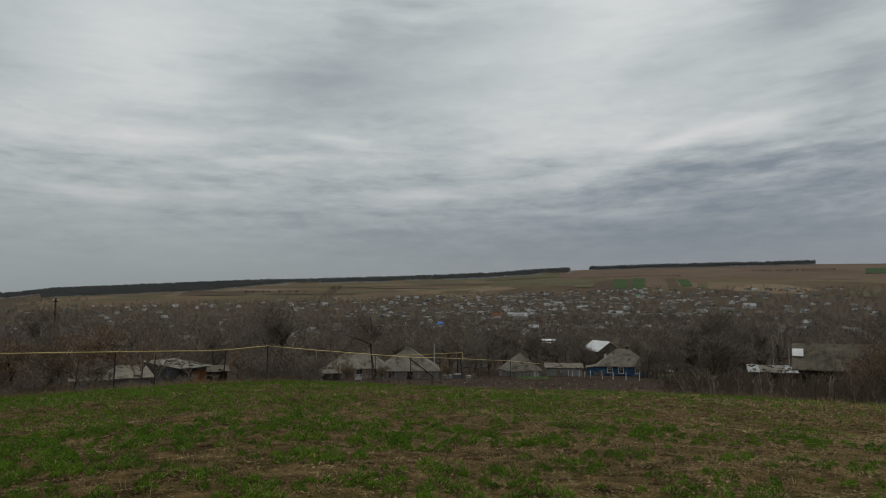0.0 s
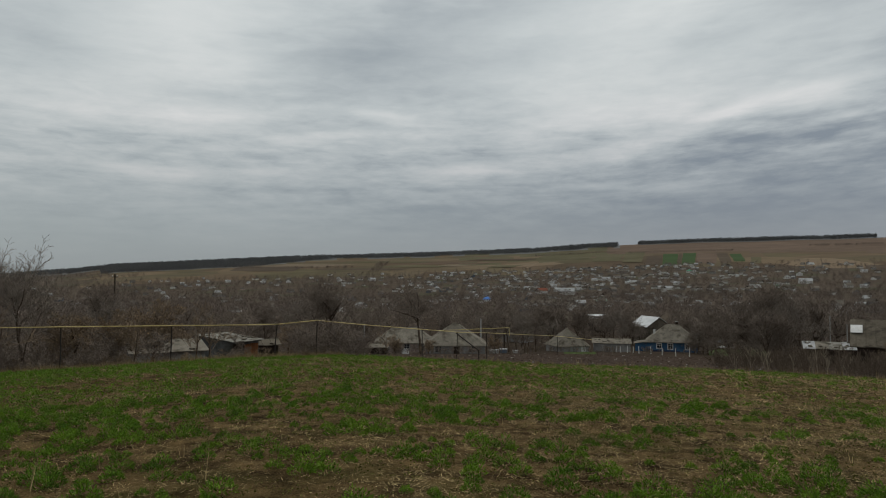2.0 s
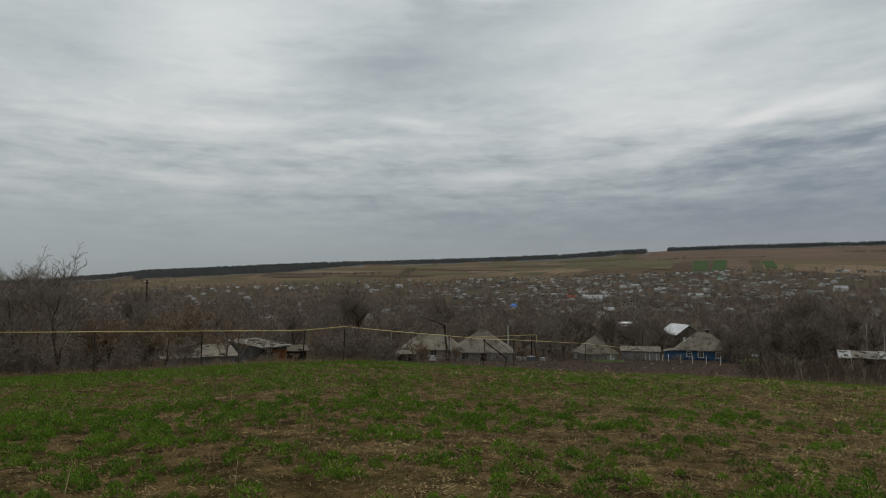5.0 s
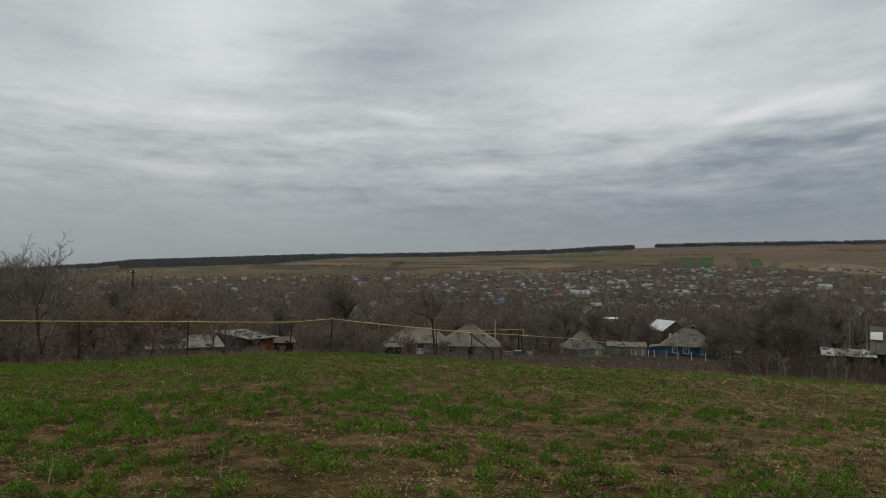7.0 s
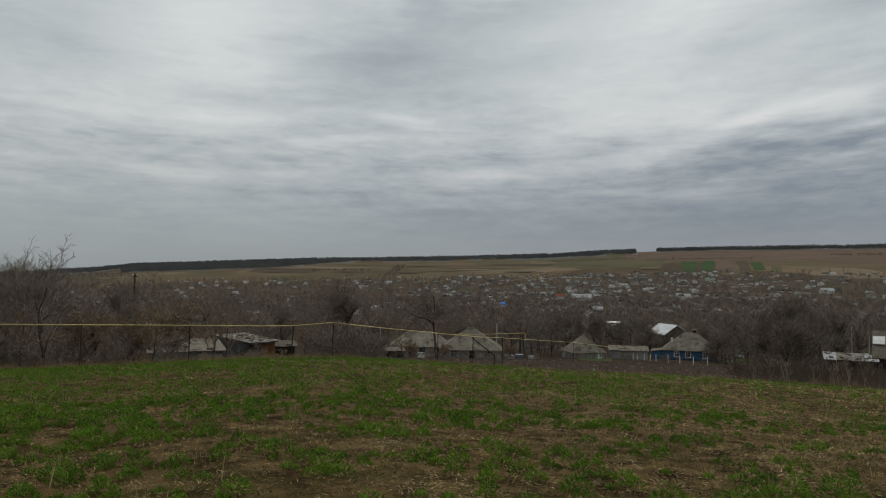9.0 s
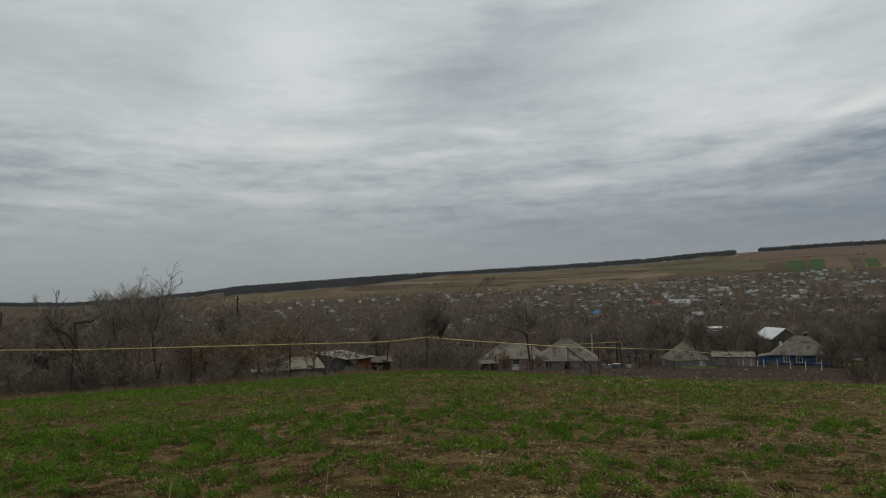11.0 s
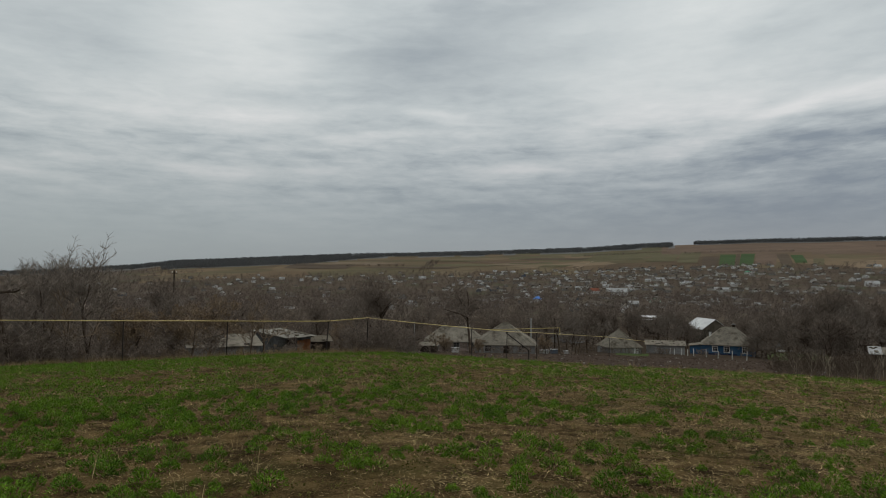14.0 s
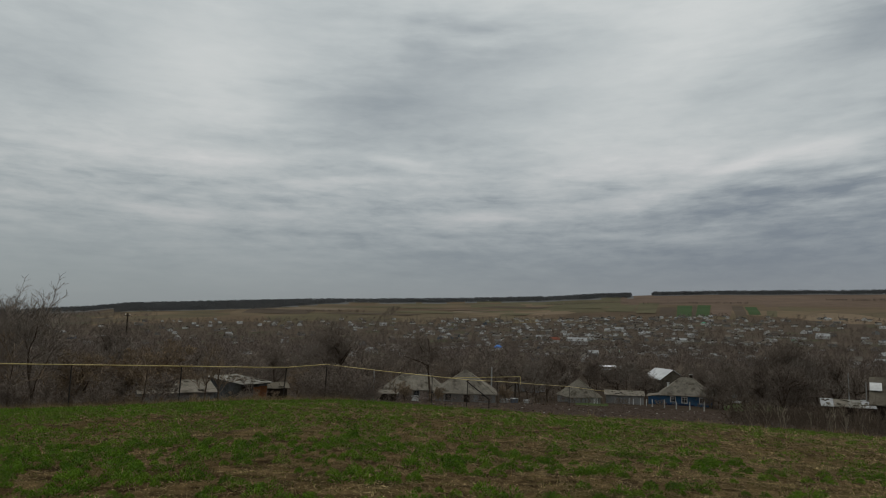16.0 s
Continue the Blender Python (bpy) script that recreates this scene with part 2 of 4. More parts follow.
M_lawn = surface("garden_grass", (0.032, 0.052, 0.013), (0.060, 0.088, 0.022), 0.5, 5, 0.95, 0.5)
M_willow = surface("yellow_willow_twigs", (0.14, 0.13, 0.035), (0.26, 0.24, 0.07), 1.5, 8, 0.9, 0, spread=0.25)
M_pale_stalk = surface("bleached_stalks", (0.22, 0.18, 0.125), (0.40, 0.34, 0.25), 1.5, 8, 0.9, 0, spread=0.25)
M_roof_blue = surface("blue_metal_roof", (0.035, 0.13, 0.42), (0.06, 0.20, 0.55), 0.4, 3, 0.6, 0)
M_roof_red = surface("red_tile_roof", (0.15, 0.055, 0.036), (0.24, 0.088, 0.056), 0.4, 3, 0.9, 0)
M_roof_green = surface("green_metal_roof", (0.06, 0.19, 0.12), (0.12, 0.30, 0.20), 0.4, 3, 0.7, 0)


def slope_fields():
    """The far hillside: bands and plots of tan, brown and green that lie along the slope."""
    m = bpy.data.materials.new("hillside_plots")
    m.use_nodes = True
    t = m.node_tree
    b = t.nodes["Principled BSDF"]
    co = t.nodes.new("ShaderNodeTexCoord").outputs["Object"]
    mp = node(t, "ShaderNodeMapping")
    mp.inputs["Rotation"].default_value = (0, 0, radians(18))
    mp.inputs["Scale"].default_value = (0.0055, 0.0040, 0.0)
    link(t, co, mp.inputs[0])
    v = node(t, "ShaderNodeTexVoronoi", Scale=1.0, Randomness=1.0)
    link(t, mp.outputs[0], v.inputs["Vector"])
    sp = t.nodes.new("ShaderNodeSeparateColor")
    link(t, v.outputs["Color"], sp.inputs[0])
    c = ramp(t, sp.outputs[0], [(0.0, (0.068, 0.048, 0.032)), (0.3, (0.105, 0.076, 0.048)), (0.5, (0.155, 0.115, 0.072)), (0.68, (0.092, 0.078, 0.047)), (0.86, (0.078, 0.076, 0.040)), (1.0, (0.20, 0.15, 0.10))])
    n = node(t, "ShaderNodeTexNoise", Scale=0.008, Detail=8.0, Roughness=0.65)
    link(t, co, n.inputs["Vector"])
    c = blend(t, 0.4, c, ramp(t, n.outputs[0], [(0.38, (0.07, 0.052, 0.034)), (0.62, (0.15, 0.105, 0.066))]))
    link(t, c, b.inputs["Base Color"])
    b.inputs["Roughness"].default_value, b.inputs["Specular IOR Level"].default_value = 0.95, 0.02
    return m


M_plots = slope_fields()
M_crop_far = surface("far_green_plot", (0.034, 0.060, 0.024), (0.052, 0.080, 0.032), 0.02, 0.2, 0.95, 0)
M_tilth = surface("far_brown_tilth", (0.094, 0.066, 0.048), (0.142, 0.10, 0.073), 0.004, 0.03, 0.95, 0)
M_olive = surface("far_olive_pasture", (0.074, 0.068, 0.038), (0.112, 0.098, 0.058), 0.006, 0.05, 0.95, 0)
M_stubble = surface("far_pale_stubble", (0.125, 0.095, 0.066), (0.185, 0.145, 0.104), 0.006, 0.05, 0.95, 0)
M_strip = surface("far_dark_strip", (0.062, 0.046, 0.034), (0.092, 0.070, 0.050), 0.008, 0.05, 0.95, 0)
M_track = surface("pale_track", (0.22, 0.17, 0.12), (0.32, 0.25, 0.18), 0.05, 0.3, 0.95, 0)

# ---------------------------------------------------------------- small builders


def polar(az, r):
    a = radians(az)
    return r * math.sin(a), r * math.cos(a)


RIDGE = [(-60, 0.3), (-46, 0.15), (-41, -0.05), (-37, 0.15), (-32, 0.55), (-29, 0.95), (-23, 1.3), (-16, 1.68), (-11, 1.82), (-6, 1.98), (3, 2.3), (8, 2.62), (11, 2.74), (14, 2.88), (20, 2.93), (28, 2.95), (33, 2.85), (60, 2.4)]
NEAR = [(40, -0.110), (55, -0.1125), (75, -0.1085), (110, -0.1055), (145, -0.0985), (182, -0.086), (225, -0.074), (300, -0.064), (450, -0.055)]
FAR = [(450, 0.0), (700, 0.14), (1000, 0.32), (1500, 0.56), (2000, 0.76), (2600, 0.89), (3200, 1.0)]


def lerp(table, x):
    return float(np.interp(x, [a for a, _ in table], [b for _, b in table]))


def ground(x, y):
    """The height of the land: a field that falls away over a brow, a valley, and a long far slope up to a ridge."""
    r, az = math.hypot(x, y), math.degrees(math.atan2(x, y))
    ahead = min(max((math.cos(radians(az)) + 0.2) / 0.7, 0), 1)
    side = min(max((az + 12) / 16, 0), 1) * 0.0125 + min(max((-20 - az) / 10, 0), 1) * 0.005
    if r < 40:
        z = -(0.026 + side) * r - 0.0011 * r * r
    elif r < 450:
        k = min(max((r - 40) / 60, 0), 1)
        z = 1.6 + r * (lerp(NEAR, r) - side * (1 - k))
    else:
        top = math.tan(radians(lerp(RIDGE, az)))
        q = lerp(FAR, min(r, 3200))
        z = 1.6 + min(r, 3200) * (-0.055 + (top + 0.055) * q)
        if r > 3200:
            z -= (r - 3200) * 0.03
    if r < 70:
        z += 0.05 * noise.noise((x * 0.35, y * 0.35, 0)) * min(r / 12, 1)
    elif r > 300:
        z += 2.5 * noise.noise((x * 0.006, y * 0.006, 3)) * min((r - 300) / 500, 1)
    return z * ahead


def mesh_of(name, verts, faces):
    me = bpy.data.meshes.new(name)
    me.from_pydata([tuple(v) for v in verts], [], faces)
    me.update()
    return me


def obj(name, me, material=None, parent=None, label=""):
    if material and not me.materials:
        me.materials.append(material)
    ob = new(name, me)
    ob.parent = parent
    return tagged(ob, label)


def part(name, bm, material, parent, label=""):
    me = bpy.data.meshes.new(name)
    bm.to_mesh(me)
    bm.free()
    return obj(name, me, material, parent, label)


def box(bm, x0, x1, y0, y1, z0, z1):
    v = [bm.verts.new(p) for p in ((x0, y0, z0), (x1, y0, z0), (x1, y1, z0), (x0, y1, z0), (x0, y0, z1), (x1, y0, z1), (x1, y1, z1), (x0, y1, z1))]
    for f in ((3, 2, 1, 0), (4, 5, 6, 7), (0, 1, 5, 4), (1, 2, 6, 5), (2, 3, 7, 6), (3, 0, 4, 7)):
        bm.faces.new([v[i] for i in f])
    return bm


def boxes(*dims):
    bm = bmesh.new()
    for d in dims:
        box(bm, *d)
    return bm


def thing(name, az, r, turn=0.0, label="", category="", group="", sink=0.0):
    """An Empty on the ground at that bearing and distance, whose -y side faces the eye, turned by some degrees."""
    x, y = polar(az, r)
    ob = new(name)
    ob.matrix_world = pose(x, y, ground(x, y) - sink, 0, 0, -az + turn)
    return tagged(ob, label, category, group)


def tubes(segments, sides=3):
    """Verts and faces of tapered prisms from (p0, p1, r0, r1)."""
    verts, faces = [], []
    ring = [(math.cos(2 * math.pi * i / sides), math.sin(2 * math.pi * i / sides)) for i in range(sides)]
    for p0, p1, r0, r1 in segments:
        d = (p1 - p0)
        if d.length < 1e-6:
            continue
        d.normalize()
        u = d.cross(Vector((0.3, 0.2, 0.93)) if abs(d.z) < 0.9 else Vector((1, 0, 0))).normalized()
        w = d.cross(u)
        k = len(verts)
        for p, r in ((p0, r0), (p1, r1)):
            verts += [p + u * (c * r) + w * (s * r) for c, s in ring]
        faces += [(k + i, k + (i + 1) % sides, k + sides + (i + 1) % sides, k + sides + i) for i in range(sides)]
        if sides > 3:
            faces.append(tuple(range(k + sides, k + 2 * sides)))
    return verts, faces


def fast_mesh(name, verts, tris, material):
    me = bpy.data.meshes.new(name)
    verts, tris = np.asarray(verts, dtype=np.float32), np.asarray(tris, dtype=np.int32)
    me.vertices.add(len(verts))
    me.vertices.foreach_set("co", verts.ravel())
    me.loops.add(tris.size)
    me.loops.foreach_set("vertex_index", tris.ravel())
    me.polygons.add(len(tris))
    me.polygons.foreach_set("loop_start", np.arange(0, tris.size, 3, dtype=np.int32))
    me.update(calc_edges=True)
    me.validate()
    me.materials.append(material)
    return me


# ---------------------------------------------------------------- the land
def on_ridge(a, r, g=None):
    """Where the forest belt stands."""
    if -30 < a < -12:
        return r > 2560 + max(0, a + 19) * 78 + 90 * noise.noise((a * 0.5, 0, 2))
    if -12 <= a < 10.35:
        return r > 3000 + 70 * noise.noise((a * 0.4, 0, 2))
    if 11.9 < a < 28.2:
        return r > 3110 and r < 3230
    return -60 < a <= -30 and r > 3000


def build_land():
    az = list(np.arange(-56, 41, 0.5)) + list(np.arange(41, 304, 8.0))
    radii = [0.0] + list(np.geomspace(0.8, 4900, 190))
    n = len(az)
    verts, faces, slots = [], [], []
    for r in radii:
        for a in az:
            x, y = polar(a, r)
            verts.append((x, y, ground(x, y)))
    for i in range(len(radii) - 1):
        r = (radii[i] + radii[i + 1]) / 2
        for j in range(n):
            k = (j + 1) % n
            faces.append((i * n + j, i * n + k, (i + 1) * n + k, (i + 1) * n + j))
            a = az[j]
            x, y = polar(a, r)
            edge = 39.5 + 1.2 * noise.noise((a * 0.3, 0, 5))
            if r < edge or not -57 < a < 42:
                s = 0 if r < 300 else 3
            elif a > -8 + 2 * noise.noise((r * 0.1, 0, 0)) and r < 108 + 10 * noise.noise((a * 0.2, 0, 1)):
                s = 1
            elif 16.8 < a < 21.0 and 128 < r < 164 or 5.6 < a < 8.2 and 112 < r < 127:
                s = 8
            elif r < 430:
                s = 7
            elif r < 1750 + 160 * noise.noise((a * 0.25, 0, 8)):
                s = 2
            else:
                s = 3
            if s == 3 and -57 < a < 42:
                if on_ridge(a, r - 12):
                    s = 11
                elif -3 < a < 9.5 and r > 2250 + 200 * noise.noise((a * 0.5, 0, 33)):
                    s = 9 if int(r / 130 + a * 0.4) % 3 else 3
                elif a > 9 and r > 2520 + 60 * noise.noise((a * 0.3, 0, 11)) - (a - 9) * 12:
                    s = 5
                elif a < -31 + 5 * noise.noise((r * 0.004, 0, 21)):
                    s = 2
            slots.append(s)
    me = mesh_of("ground", verts, faces)
    for m in (M_field, M_soil, M_scrub, M_plots, M_crop_far, M_tilth, M_track, M_litter, M_lawn, M_olive, M_strip, M_forest):
        me.materials.append(m)
    me.polygons.foreach_set("material_index", slots)
    me.polygons.foreach_set("use_smooth", [True] * len(faces))
    tagged(obj("ground", me), "sloping field, ploughed strip, valley and far hillside", "ground", kind="structure")


build_land()


def range_of(az, el):
    """How far along a bearing the far slope is met at a height angle."""
    lo, hi = 600.0, 3150.0
    for _ in range(40):
        r = (lo + hi) / 2
        x, y = polar(az, r)
        if math.degrees(math.atan2(ground(x, y) - EYE, r)) < el:
            lo = r
        else:
            hi = r
    return lo


def dirt_track():
    """A pale cart track that climbs the far slope."""
    verts, faces = [], []
    n = 40
    for i in range(n + 1):
        f = i / n
        az = 2.5 + 1.9 * f + 0.15 * math.sin(f * 5)
        r = range_of(az, 0.74 + 0.66 * f)
        for s in (-6, 6):
            x, y = polar(az, r + s)
            verts.append((x, y, ground(x, y) + 1.2))
        if i:
            k = 2 * i
            faces.append((k - 2, k, k + 1, k - 1))
    tagged(obj("dirt_track", mesh_of("dirt_track", verts, faces), M_track), "pale dirt track up the far slope", "track", kind="structure")


dirt_track()


def field_plot(az0, az1, el0, el1, material, label, skew=0.0):
    """A tilled plot that lies on the far slope between two bearings and two height angles."""
    verts, faces = [], []
    n, k = 8, 10
    for i in range(n + 1):
        for j in range(k + 1):
            f, g = i / n, j / k
            az = az0 + (az1 - az0) * f + skew * (g - 0.5)
            r0, r1 = range_of(az, el0), range_of(az, el1)
            x, y = polar(az, r0 + (r1 - r0) * g)
            verts.append((x, y, ground(x, y) + 0.9))
            if i and j:
                a = i * (k + 1) + j
                faces.append((a - k - 2, a - 1, a, a - k - 1))
    tagged(obj("field_plot", mesh_of("field_plot", verts, faces), material), label, "field", kind="structure")


for az0, az1, el0, el1, material, label, skew in (
        (13.75, 14.85, 1.02, 1.93, M_crop_far, "green sown plot on the far slope", 0.1), (15.2, 16.15, 1.08, 1.98, M_crop_far, "green sown plot on the far slope", 0.15),
        (18.75, 19.55, 1.3, 1.88, M_crop_far, "small green plot on the far slope", -0.3), (20.1, 20.8, 1.15, 1.6, M_olive, "faded green plot on the far slope", 0),
        (31.3, 34.5, 2.12, 2.48, M_crop_far, "green plot high on the far slope", 0), (30.0, 32.2, 0.45, 1.0, M_olive, "faded green plot beside the village", 0.2),
        (12.5, 13.65, 1.05, 1.75, M_strip, "dark brown strip on the far slope", 0.1), (14.9, 15.15, 1.05, 1.95, M_strip, "dark brown strip on the far slope", 0.1),
        (16.25, 17.7, 1.15, 2.0, M_tilth, "brown tilled strip on the far slope", 0.1), (17.8, 18.6, 1.2, 1.95, M_strip, "dark brown strip on the far slope", -0.3),
        (8.6, 10.6, 1.4, 1.95, M_olive, "olive pasture strip on the far slope", 0.6), (10.8, 12.3, 1.3, 2.1, M_olive, "olive pasture strip on the far slope", 0.3),
        (-20.5, -15.5, 0.62, 0.95, M_strip, "dark brown strip on the far slope", 0.8), (-17, -11.5, 1.08, 1.18, M_stubble, "pale stubble strip on the far slope", 1.0),
        (-4.2, -1.6, 1.04, 1.16, M_stubble, "pale stubble strip on the far slope", 1.6), (-8.5, -3.5, 0.95, 1.08, M_olive, "olive pasture on the far slope", 1.2), (-1.2, 3.6, 1.5, 1.64, M_strip, "dark brown strip on the far slope", 1.4), (-14, -7, 0.72, 0.84, M_strip, "dark brown strip on the far slope", 1.0), (-22, -13, 0.98, 1.08, M_stubble, "pale stubble strip on the far slope", 0.8), (-12, -5, 1.32, 1.42, M_olive, "olive pasture on the far slope", 0.8), (-6, 0, 1.24, 1.32, M_tilth, "brown tilled strip on the far slope", 1.0),
        (0.2, 2.4, 0.95, 1.1, M_olive, "olive pasture on the far slope", 0.8), (4.2, 8.2, 1.6, 1.9, M_olive, "olive pasture on the far slope", 0.8)):
    field_plot(az0, az1, el0, el1, material, label, skew)

# ---------------------------------------------------------------- houses and sheds


def slab_roof(faces_pts, thick):
    """A roof from planes (lists of corner points), given a thickness downwards."""
    bm = bmesh.new()
    for pts in faces_pts:
        top = [bm.verts.new(p) for p in pts]
        low = [bm.verts.new((p[0], p[1], p[2] - thick)) for p in pts]
        bm.faces.new(top), bm.faces.new(low[::-1])
        for i in range(len(pts)):
            j = (i + 1) % len(pts)
            bm.faces.new((top[i], low[i], low[j], top[j]))
    bmesh.ops.recalc_face_normals(bm, faces=bm.faces)
    return bm


def hip(w, d, z, h, over=0.35, ridge=0.35):
    """Four planes over a w x d plan; ridge: the share of the width that the ridge spans."""
    a, b, k = w / 2 + over, d / 2 + over, w * ridge / 2
    e = z - over * 0.5
    c = [(-a, -b, e), (a, -b, e), (a, b, e), (-a, b, e)]
    l, r = (-k, 0, z + h), (k, 0, z + h)
    if ridge <= 0.01:
        return slab_roof([[c[0], c[1], l], [c[1], c[2], l], [c[2], c[3], l], [c[3], c[0], l]], 0.12)
    return slab_roof([[c[0], c[1], r, l], [c[1], c[2], r], [c[2], c[3], l, r], [c[3], c[0], l]], 0.12)


def gable(w, d, z, h, over=0.35, along="x"):
    a, b, e = w / 2 + over, d / 2 + over, z - over * 0.4
    if along == "x":
        return slab_roof([[(-a, -b, e), (a, -b, e), (a, 0, z + h), (-a, 0, z + h)], [(-a, 0, z + h), (a, 0, z + h), (a, b, e), (-a, b, e)]], 0.1)
    return slab_roof([[(-a, -b, e), (-a, b, e), (0, b, z + h), (0, -b, z + h)], [(0, -b, z + h), (0, b, z + h), (a, b, e), (a, -b, e)]], 0.1)


def gable_walls(w, d, h, top, along="x"):
    """A box of walls with two pointed gables."""
    bm = bmesh.new()
    x, y = w / 2, d / 2
    v = [bm.verts.new(p) for p in ((-x, -y, -0.6), (x, -y, -0.6), (x, y, -0.6), (-x, y, -0.6), (-x, -y, h), (x, -y, h), (x, y, h), (-x, y, h))]
    if along == "x":
        g = [bm.verts.new((-x, 0, h + top)), bm.verts.new((x, 0, h + top))]
        bm.faces.new((v[0], v[1], v[5], v[4])), bm.faces.new((v[2], v[3], v[7], v[6]))
        bm.faces.new((v[1], v[2], v[6], g[1], v[5])), bm.faces.new((v[3], v[0], v[4], g[0], v[7]))
        bm.faces.new((v[4], v[5], g[1], g[0])), bm.faces.new((v[6], v[7], g[0], g[1]))
    else:
        g = [bm.verts.new((0, -y, h + top)), bm.verts.new((0, y, h + top))]
        bm.faces.new((v[1], v[2], v[6], v[5])), bm.faces.new((v[3], v[0], v[4], v[7]))
        bm.faces.new((v[0], v[1], v[5], g[0], v[4])), bm.faces.new((v[2], v[3], v[7], g[1], v[6]))
        bm.faces.new((v[5], v[6], g[1], g[0])), bm.faces.new((v[7], v[4], g[0], g[1]))
    bm.faces.new((v[3], v[2], v[1], v[0]))
    return bm


def window(parent, x, y, z, w, h, frame_mat):
    """A window on a wall that faces -y: a frame, a dark pane and two glazing bars."""
    t, m, s = 0.14, 0.03, z + h * 0.62
    xs = [x - w / 2 - t, x - w / 2, x - m, x + m, x + w / 2, x + w / 2 + t]
    zs = [z - t, z, s, s + 2 * m, z + h, z + h + t]
    bm = bmesh.new()
    v = [[[bm.verts.new((a, yy, c)) for c in zs] for a in xs] for yy in (y - 0.06, y + 0.02)]
    full = {(i, j) for i in range(5) for j in range(5) if i in (0, 2, 4) or j in (0, 2, 4)}
    for i, j in full:
        bm.faces.new((v[0][i][j], v[0][i + 1][j], v[0][i + 1][j + 1], v[0][i][j + 1]))
        bm.faces.new((v[1][i][j + 1], v[1][i + 1][j + 1], v[1][i + 1][j], v[1][i][j]))
        for di, dj, e in ((-1, 0, ((i, j), (i, j + 1))), (1, 0, ((i + 1, j + 1), (i + 1, j))), (0, -1, ((i + 1, j), (i, j))), (0, 1, ((i, j + 1), (i + 1, j + 1)))):
            if (i + di, j + dj) not in full:
                (a, c), (d, g) = e
                bm.faces.new((v[0][a][c], v[0][d][g], v[1][d][g], v[1][a][c]))
    f = part("window", bm, frame_mat, parent)
    part("pane", boxes((x - w / 2, x + w / 2, y - 0.02, y + 0.01, z, z + h)), M_glass, f)
    return f


def roof_ribs(parent, w, z0, y0, z1, y1, k0, k1, n, material):
    """Battens of sheet joints that run up the front roof plane."""
    for i in range(n):
        f = (i + 0.5) / n * 2 - 1
        vs, fs = tubes([(Vector((f * k0, y0, z0 + 0.02)), Vector((f * k1, y1, z1 + 0.02)), 0.035, 0.03)], 4)
        obj("sheet_joint", mesh_of("sheet_joint", vs, fs), material, parent)


def house(az, r, w, d, wall_h, roof_h, wall, roof, label, turn=0.0, ridge=0.35, shape="hip", along="x", over=0.35, windows=(), door=None, frames=None, chimneys=(), name="house", category="house", sink=0.0, ribs=0):
    ob = thing(name, az, r, turn, label, category, sink=sink)
    if shape == "hip":
        part("wall", boxes((-w / 2, w / 2, -d / 2, d / 2, -0.6, wall_h)), wall, ob)
        rf = part("roof", hip(w, d, wall_h, roof_h, over, ridge), roof, ob)
        if ribs:
            roof_ribs(rf, w, wall_h - over * 0.5, -d / 2 - over, wall_h + roof_h, 0, w / 2 + over - 0.1, w * ridge / 2, ribs, roof)
    else:
        part("wall", gable_walls(w, d, wall_h, roof_h - 0.08, along), wall, ob)
        rf = part("roof", gable(w, d, wall_h, roof_h, over, along), roof, ob)
        if ribs and along == "x":
            roof_ribs(rf, w, wall_h - over * 0.4, -d / 2 - over, wall_h + roof_h, 0, w / 2 + over - 0.1, w / 2 + over - 0.1, ribs, roof)
    for x, z, ww, hh in windows:
        window(ob, x, -d / 2, z, ww, hh, frames or M_grey_wall)
    if door:
        x, ww, hh, m = door
        dr = part("door", boxes((x - ww / 2, x + ww / 2, -d / 2 - 0.06, -d / 2 + 0.02, 0, hh)), m, ob)
        part("handle", boxes((x + ww * 0.32, x + ww * 0.32 + 0.05, -d / 2 - 0.12, -d / 2 - 0.06, hh * 0.48, hh * 0.48 + 0.12)), M_post, dr)
    for x, y, z0, z1, s, m in chimneys:
        ch = part("chimney", boxes((x - s, x + s, y - s, y + s, z0, z1)), m, ob)
        part("cap", boxes((x - s - 0.06, x + s + 0.06, y - s - 0.06, y + s + 0.06, z1, z1 + 0.1)), M_concrete, ch)
    return ob


house(-6.9, 118, 9.6, 7.5, 2.0, 2.1, M_pink_wall, M_asbestos, "low faded pink house with grey hipped sheet roof", ridge=0.45,
      windows=((-3.1, 0.7, 0.9, 0.9), (0.2, 0.7, 0.9, 0.9), (2.6, 0.7, 0.9, 0.9)), door=(-1.5, 0.9, 1.75, M_brick), chimneys=((2.2, 0.4, 3.0, 4.15, 0.2, M_pink_wall),), ribs=12)
house(-2.8, 102, 8.3, 8.0, 1.7, 2.75, M_grey_wall, M_asbestos, "low grey house with steep pyramid roof of grey sheets", ridge=0.06,
      windows=((-2.4, 0.6, 0.8, 0.8), (2.3, 0.6, 0.8, 0.8)), door=(0.2, 0.9, 1.5, M_dark), ribs=12)
house(6.25, 128, 5.8, 5.6, 1.3, 2.85, M_grey_wall, M_asbestos, "small pale shed house with pyramid sheet roof", turn=24, ridge=0.04, over=0.25,
      door=(1.9, 0.8, 1.3, M_white), ribs=9)
blue_house = house(14.35, 145, 9.3, 8.0, 2.35, 2.95, M_blue_wall, M_asbestos, "bright blue village house with white window frames and grey hipped roof", ridge=0.24, over=0.45, frames=M_white,
                   windows=((-2.4, 0.95, 0.75, 0.8), (-0.35, 0.85, 0.8, 0.95), (2.75, 0.85, 0.7, 0.95)), chimneys=((-3.3, -1.2, 2.5, 4.2, 0.2, M_white), (0.9, 0.2, 4.7, 5.8, 0.26, M_dark)), ribs=12)
